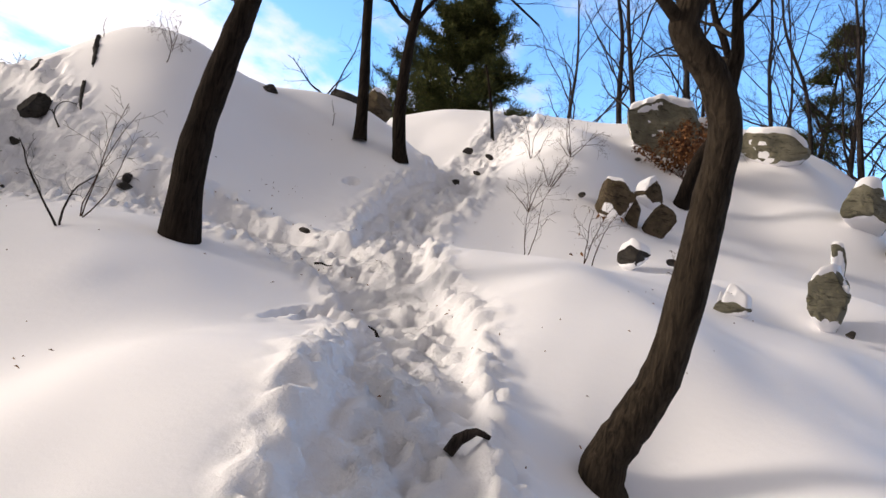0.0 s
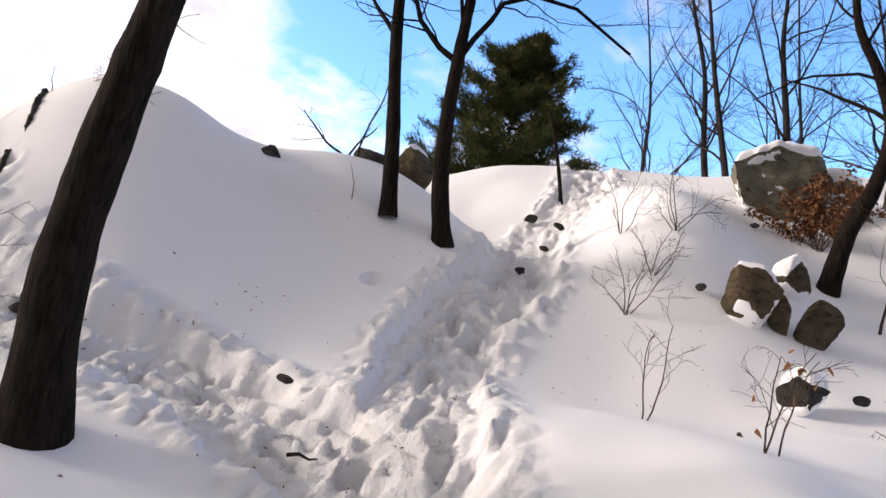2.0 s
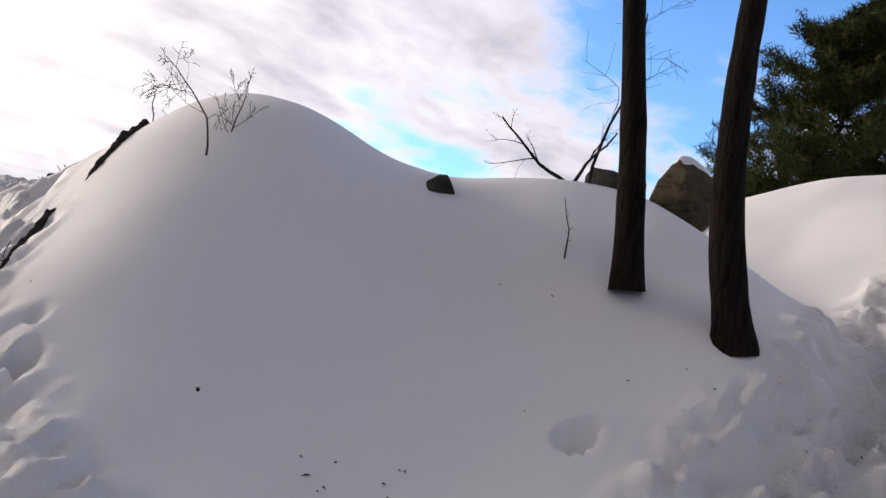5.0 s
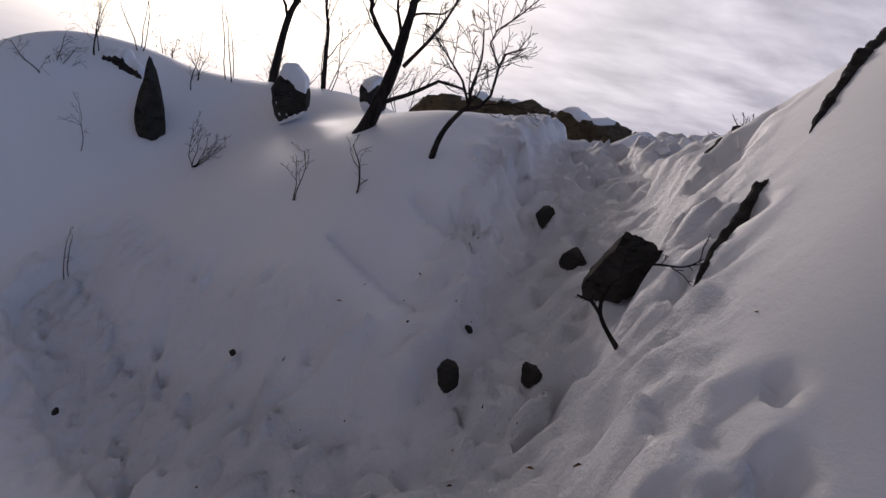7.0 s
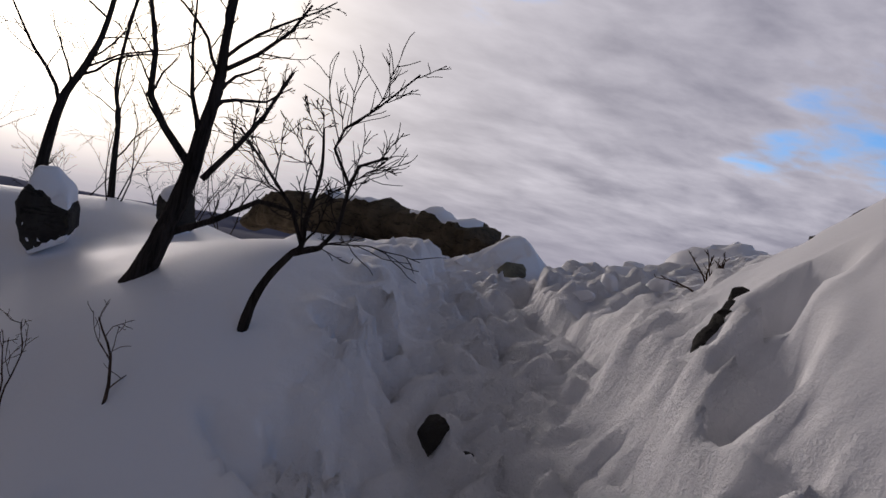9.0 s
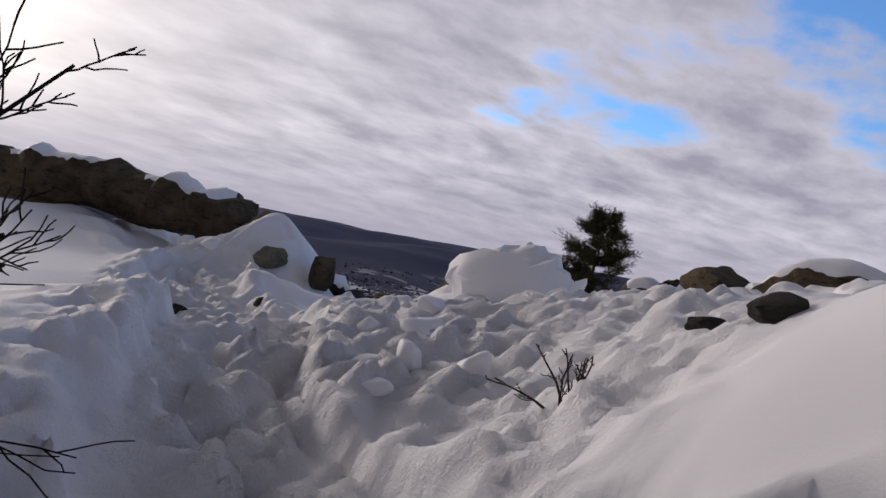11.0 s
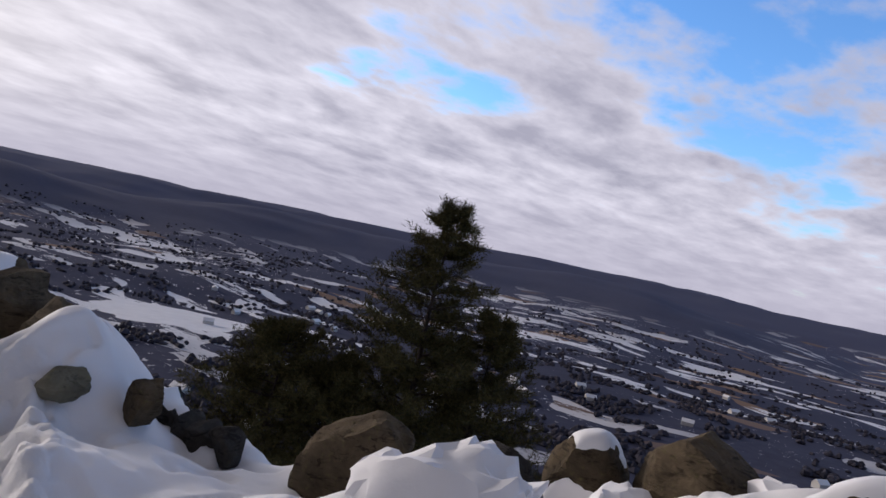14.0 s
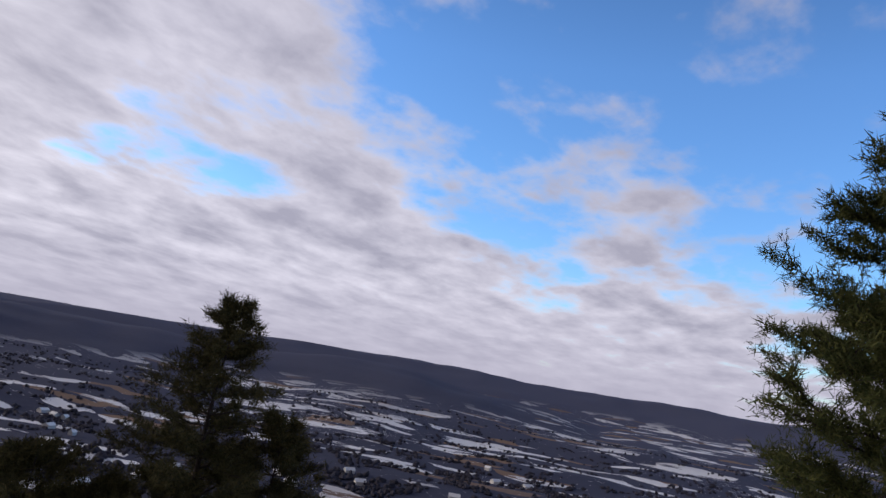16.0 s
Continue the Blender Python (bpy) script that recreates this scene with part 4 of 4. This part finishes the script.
tree(on(-9.7, 6.1, -0.1), [(0, 0, 0), (-0.02, 0.01, 0.34), (-0.02, 0.06, 0.75), (0.0, 0.18, 1.05), (0.02, 0.27, 1.45), (0.05, 0.35, 2.6)], 0.045, 0.012, "dark leafless tree behind the bank", 83, BARK_DARK, limbs=9, depth=3, start=0.3, ratio=0.4, sides=8)
tree(on(-9.6, 6.6, -0.1), [(0, 0, 0), (-0.02, -0.03, 0.35), (-0.04, -0.05, 0.65), (-0.07, -0.11, 1.05), (-0.05, 0.0, 2.2)], 0.026, 0.008, "thin dark leafless tree behind the bank", 84, BARK_DARK, limbs=9, depth=3, start=0.25, ratio=0.4, sides=8)
shrub(on(-6.39, 6.72), 0.5, "thin leafless seedling on the snowy bank", 85, 1, 0.12, r=0.008, count=5)
shrub(on(-6.76, 6.42), 0.42, "thin leafless seedling on the snowy bank", 86, 2, 0.15, r=0.004, count=4)
shrub(on(-7.81, 4.89), 0.45, "dry weed stalk on the snowy bank", 88, 2, 0.12, r=0.004, count=8, ratio=0.15)
shrub(on(-8.83, 4.63), 0.5, "thin leafless seedling on the snowy bank", 89, 1, 0.1, r=0.004, count=5)
shrub(on(-8.4, 5.6), 0.4, "low leafless bush on the snowy bank", 99, 6, 0.8, r=0.004, count=5, mat=BARK_DARK)
tree(on(-4.31, 7.55, -0.02), [(0, 0, 0), (-0.03, -0.08, 0.11), (-0.04, -0.06, 0.22), (-0.03, 0.05, 0.31), (0.0, 0.18, 0.33), (0.0, 0.25, 0.37)], 0.009, 0.002, "dark crooked dead branch sticking out of snow", 87, BARK_DARK, limbs=5, depth=2, start=0.45, ratio=0.35, sides=7,
     forks=[([(-0.03, -0.08, 0.11), (-0.04, -0.12, 0.15), (-0.06, -0.17, 0.16)], 0.009)])
for k in range(12):
    r = random.Random(90 + k)
    shrub(on(-9.4 - 0.22 * (k % 4), 4.2 + 0.3 * k, -0.1), 0.5 + 0.3 * (k % 3), "leafless brush on top of the bank", 90 + k, 3, 0.4, r=0.006, count=6, mat=BARK_DARK)

# ---- the outlook ----
ledge("rock_slab", [(-12.95, 11.95, 2.85), (-14.0, 11.45, 3.08), (-15.5, 10.6, 3.18), (-16.8, 9.6, 3.1), (-18.0, 8.75, 2.95)], 0.9, 0.66, "long low brown rock slab with snow along its top", 101, ROCK_BROWN, cap=0.05, steps=22, ring=24, sink=0.15, category="boulder", block=0.03, rough=0.12)
boulder((-12.9, 11.5, 2.62), (0.52, 0.4, 0.5), "brown end block of the long rock slab", 126, ROCK_BROWN, turn=-25, tilt=(0, 20), sink=0.0, blocky=0.9)
ledge("rock_ledge", [(-12.6, 12.1, 2.8), (-12.1, 12.25, 2.62), (-11.7, 12.4, 2.45), (-11.2, 12.6, 2.3)], 0.4, 0.42, "dark rock edge below the slab above the cliff", 102, ROCK_DARK, cap=0.05, steps=10, ring=14)
boulder(on(-12.05, 11.35, -0.08), (0.26, 0.22, 0.17), "grey rock poking through snow below the slab", 113, ROCK, sink=0.2, name="rock", category="rock", turn=30)
boulder(on(-11.68, 11.8, -0.06), (0.24, 0.22, 0.26), "upright brown rock poking through snow", 114, ROCK_BROWN, sink=0.1, name="rock", category="rock", turn=70)
boulder(on(-11.3, 12.4, -0.15), (0.22, 0.2, 0.2), "dark rock at the cliff edge", 127, ROCK_DARK, sink=0.1, name="rock", category="rock", turn=10)
boulder(on(-10.3, 10.38, -0.02), (0.2, 0.12, 0.09), "small dark stone on trodden snow", 104, ROCK_DARK, name="stone", category="stone")
boulder(on(-10.61, 9.8, -0.02), (0.12, 0.1, 0.09), "small dark stone on trodden snow", 103, ROCK_DARK, name="stone", category="stone", sink=0.2)
boulder(on(-10.62, 9.67, -0.02), (0.07, 0.06, 0.05), "small dark stone on trodden snow", 128, ROCK_DARK, name="stone", category="stone", sink=0.2)
boulder(on(-8.25, 10.28, -0.02), (0.07, 0.04, 0.06), "flat dark flake of stone in crusted snow", 129, ROCK_DARK, sink=0.2, name="stone", category="stone", tilt=(0, 25))
boulder(on(-7.35, 11.65, -0.03), (0.12, 0.1, 0.2), "small upright brown stone in crusted snow", 105, ROCK_BROWN, sink=0.1, name="stone", category="stone", blocky=1.0)
boulder(on(-7.18, 12.02, -0.02), (0.1, 0.08, 0.1), "small brown stone in crusted snow", 106, ROCK_BROWN, sink=0.1, name="stone", category="stone")
boulder((-7.88, 13.35, 3.08), (0.64, 0.45, 0.42), "rounded brown boulder at the cliff edge", 107, ROCK_BROWN, turn=-20, sink=0.0)
boulder((-8.6, 13.3, 2.85), (0.36, 0.3, 0.34), "brown boulder at the cliff edge", 115, ROCK_BROWN, turn=50, sink=0.0, cap=0.06)
boulder((-6.85, 12.9, 3.3), (0.6, 0.4, 0.32), "brown boulder at the cliff edge", 108, ROCK_BROWN, turn=10, sink=0.0, cap=0.05)
boulder((-10.05, 12.5, 2.45), (0.5, 0.36, 0.5), "brown boulder at the cliff edge", 109, ROCK_BROWN, turn=35, sink=0.0)
boulder((-9.35, 13.3, 2.72), (0.36, 0.25, 0.3), "dark boulder at the cliff edge", 110, ROCK_DARK, turn=35, sink=0.0)
boulder(on(-9.55, 11.1, -0.05), (0.2, 0.14, 0.12), "small brown rock at the edge of the snow", 116, ROCK_BROWN, turn=15, sink=0.1, name="rock", category="rock")
boulder(on(-8.7, 11.75, -0.12), (0.66, 0.42, 0.34), "large broken block of crusted snow", 117, SNOW, turn=38, sink=0.1, name="snow_block", category="snow")
for k, (x, y, r) in enumerate([(-6.9, 9.1, 0.1), (-7.1, 9.35, 0.12), (-7.5, 9.75, 0.13), (-6.75, 8.85, 0.08), (-6.65, 9.2, 0.1), (-6.95, 8.95, 0.07), (-7.3, 9.2, 0.08), (-7.4, 10.6, 0.13), (-8.0, 11.2, 0.16), (-8.2, 12.8, 0.36), (-7.55, 12.75, 0.26), (-7.0, 12.5, 0.26), (-6.45, 12.3, 0.26), (-8.95, 12.75, 0.36), (-7.3, 13.0, 0.3), (-9.2, 12.2, 0.3), (-12.6, 10.9, 0.2), (-13.2, 10.9, 0.2), (-12.0, 10.6, 0.16)]):
    boulder(on(x, y), (r, r * 0.8, r * 0.55), "broken block of crusted snow beside the trail", 220 + k, SNOW, turn=50 * k, tilt=(8, 12), sink=0.5 if r > 0.25 else 0.3, name="snow_block", category="snow")
pine((-25.4, 35.2, -12.0), 18.2, 11.0, "dark green pine tree growing up from below the cliff", 111, NEEDLE_DARK, layers=36, tufts=22, blade=(0.032, 0.25), blades=38, thin_top=0.5, peak=1.5, twig=0.5)
pine((-23.2, 36.9, -12.5), 14.3, 8.5, "bushy dark pine tree growing up from below the cliff", 122, NEEDLE_DARK, layers=22, tufts=18, blade=(0.034, 0.25), blades=34, twig=0.55, peak=2.6)
pine((-30.2, 31.4, -12.5), 12.4, 10.0, "bushy dark pine tree growing up from below the cliff", 118, NEEDLE_DARK, layers=22, tufts=18, blade=(0.036, 0.26), blades=36, twig=0.6, peak=2.2)
pine((-27.2, 31.6, -13.5), 12.2, 10.5, "bushy dark pine tree growing up from below the cliff", 119, NEEDLE_DARK, layers=22, tufts=18, blade=(0.036, 0.26), blades=36, twig=0.6, peak=2.2)
shrub(on(-6.05, 9.0), 0.26, "dry leafless weeds beside the trail", 120, 8, 0.25, r=0.005, count=6, ratio=0.25)
boulder(on(-5.7, 9.38, -0.02), (0.13, 0.08, 0.06), "dark flat rock on the snow bank", 121, ROCK_DARK, sink=0.1, name="rock", category="rock")
boulder(on(-5.9, 9.45, -0.02), (0.12, 0.07, 0.05), "dark flat rock on the snow bank", 130, ROCK_DARK, sink=0.1, name="rock", category="rock")


boulder((-5.0, 14.6, 3.3), (0.8, 0.6, 0.7), "large sunlit yellow-brown boulder at the cliff edge", 131, ROCK_BROWN, turn=25, sink=0.0)


def far_woods():
    """Bare woods on the valley floor and the far slopes, crown by crown."""
    gen = np.random.default_rng(77)
    m = 26000
    yaw, r = np.radians(gen.uniform(-8, 66, m)), 230 * np.exp(gen.uniform(0, 2.35, m))
    x, y = -8 - np.sin(yaw) * r, 8 + np.cos(yaw) * r
    keep = vnoise(x / 55, y / 55, 31) + 0.6 * vnoise(x / 16, y / 16, 32) > 0.22
    keep &= np.hypot(x - (-791), y - (578)) > 135
    x, y = x[keep], y[keep]
    z = far_height(x, y, near_height(x, y))
    m = len(x)
    h, w = gen.uniform(2.5, 6.5, m), gen.uniform(4, 10, m)
    ring = 5
    v = np.zeros((m, ring * 2 + 2, 3))
    for k in range(ring):
        a = 2 * math.pi * k / ring
        for row, (lift, wide) in enumerate(((0.30, 1.0), (0.72, 0.7))):
            v[:, row * ring + k] = np.stack([x + math.cos(a) * w * wide * gen.uniform(0.4, 0.7, m), y + math.sin(a) * w * wide * gen.uniform(0.4, 0.7, m), z + h * lift * gen.uniform(0.8, 1.2, m)], -1)
    v[:, -2] = np.stack([x, y, z - 1], -1)
    v[:, -1] = np.stack([x, y, z + h], -1)
    one = []
    for k in range(ring):
        q = (k + 1) % ring
        one += [(ring * 2, q, k), (k, q, ring + q), (k, ring + q, ring + k), (ring + k, ring + q, ring * 2 + 1)]
    f = (np.array(one)[None] + (np.arange(m) * (ring * 2 + 2))[:, None, None]).reshape(-1, 3)
    sh = Shape()
    sh.v, sh.f = v.reshape(-1, 3).tolist(), f.tolist()
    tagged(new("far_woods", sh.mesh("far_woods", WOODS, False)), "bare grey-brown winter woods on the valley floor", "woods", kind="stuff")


def house(x, y, turn, wide):
    at = (x, y, float(far_height(np.array([x]), np.array([y]), near_height(np.array([x]), np.array([y])))[0]) - 0.5)
    base = thing("house", at, "small pale house with a snowy roof in the valley", "house", "houses in the valley")
    base.rotation_euler.z = turn
    a, b, h, e = wide * 0.5, wide * 0.34, 5.0, 0.5
    wall, roof = Shape(), Shape()
    wall.v = [Vector(p) for p in ((-a, -b, 0), (a, -b, 0), (a, b, 0), (-a, b, 0), (-a, -b, h), (a, -b, h), (a, b, h), (-a, b, h), (-a, 0, h + 3), (a, 0, h + 3))]
    wall.f = [(0, 1, 5, 4), (2, 3, 7, 6), (1, 2, 6, 9, 5), (3, 0, 4, 8, 7)]
    roof.v = [Vector(p) for p in ((-a - e, -b - e, h - 0.3), (a + e, -b - e, h - 0.3), (a + e, 0, h + 3.2), (-a - e, 0, h + 3.2), (a + e, b + e, h - 0.3), (-a - e, b + e, h - 0.3), (-a - e, 0, h + 2.8), (a + e, 0, h + 2.8))]
    roof.f = [(0, 1, 2, 3), (3, 2, 4, 5), (0, 3, 5, 6), (1, 7, 4, 2), (0, 6, 7, 1), (5, 4, 7, 6)]
    part("wall", wall, PLASTER, base, smooth=False)
    part("roof", roof, SNOW, base, "snow-covered roof", smooth=False)


far_woods()
for k in range(34):
    r = random.Random(500 + k)
    way, out = radians(r.uniform(4, 52)), 420 * math.exp(r.uniform(0, 1.2))
    house(-8 - math.sin(way) * out, 8 + math.cos(way) * out, r.uniform(0, 3.1), r.uniform(9, 17))


def litter():
    """Bits of bark and leaf lying on the snow."""
    rnd = random.Random(3)
    sh = Shape()
    for _ in range(420):
        if rnd.random() < 0.55:
            x, y = rnd.gauss(-0.2, 1.3), rnd.uniform(2.0, 9.5)
        elif rnd.random() < 0.5:
            x, y = rnd.gauss(-2.7, 0.5), rnd.gauss(8.0, 0.4)
        else:
            x, y = rnd.uniform(-6, -2), rnd.uniform(6.0, 7.6)
        p = Vector(on(x, y, 0.012))
        a, l, w = rnd.random() * 6.28, abs(rnd.gauss(0, 0.007)) + 0.004, rnd.uniform(0.002, 0.004)
        u, v = Vector((math.cos(a), math.sin(a), rnd.gauss(0, 0.3))) * l, Vector((-math.sin(a), math.cos(a), 0)) * w
        n0 = len(sh.v)
        sh.v += [p - u - v, p + u - v, p + u + v, p - u + v, p + Vector((0, 0, 0.008))]
        sh.f += [(n0, n0 + 1, n0 + 4), (n0 + 1, n0 + 2, n0 + 4), (n0 + 2, n0 + 3, n0 + 4), (n0 + 3, n0, n0 + 4)]
    tagged(new("bark_litter", sh.mesh("bark_litter", LEAF, False)), "brown flecks of bark and dead leaf scattered on snow", "litter", kind="stuff")


litter()
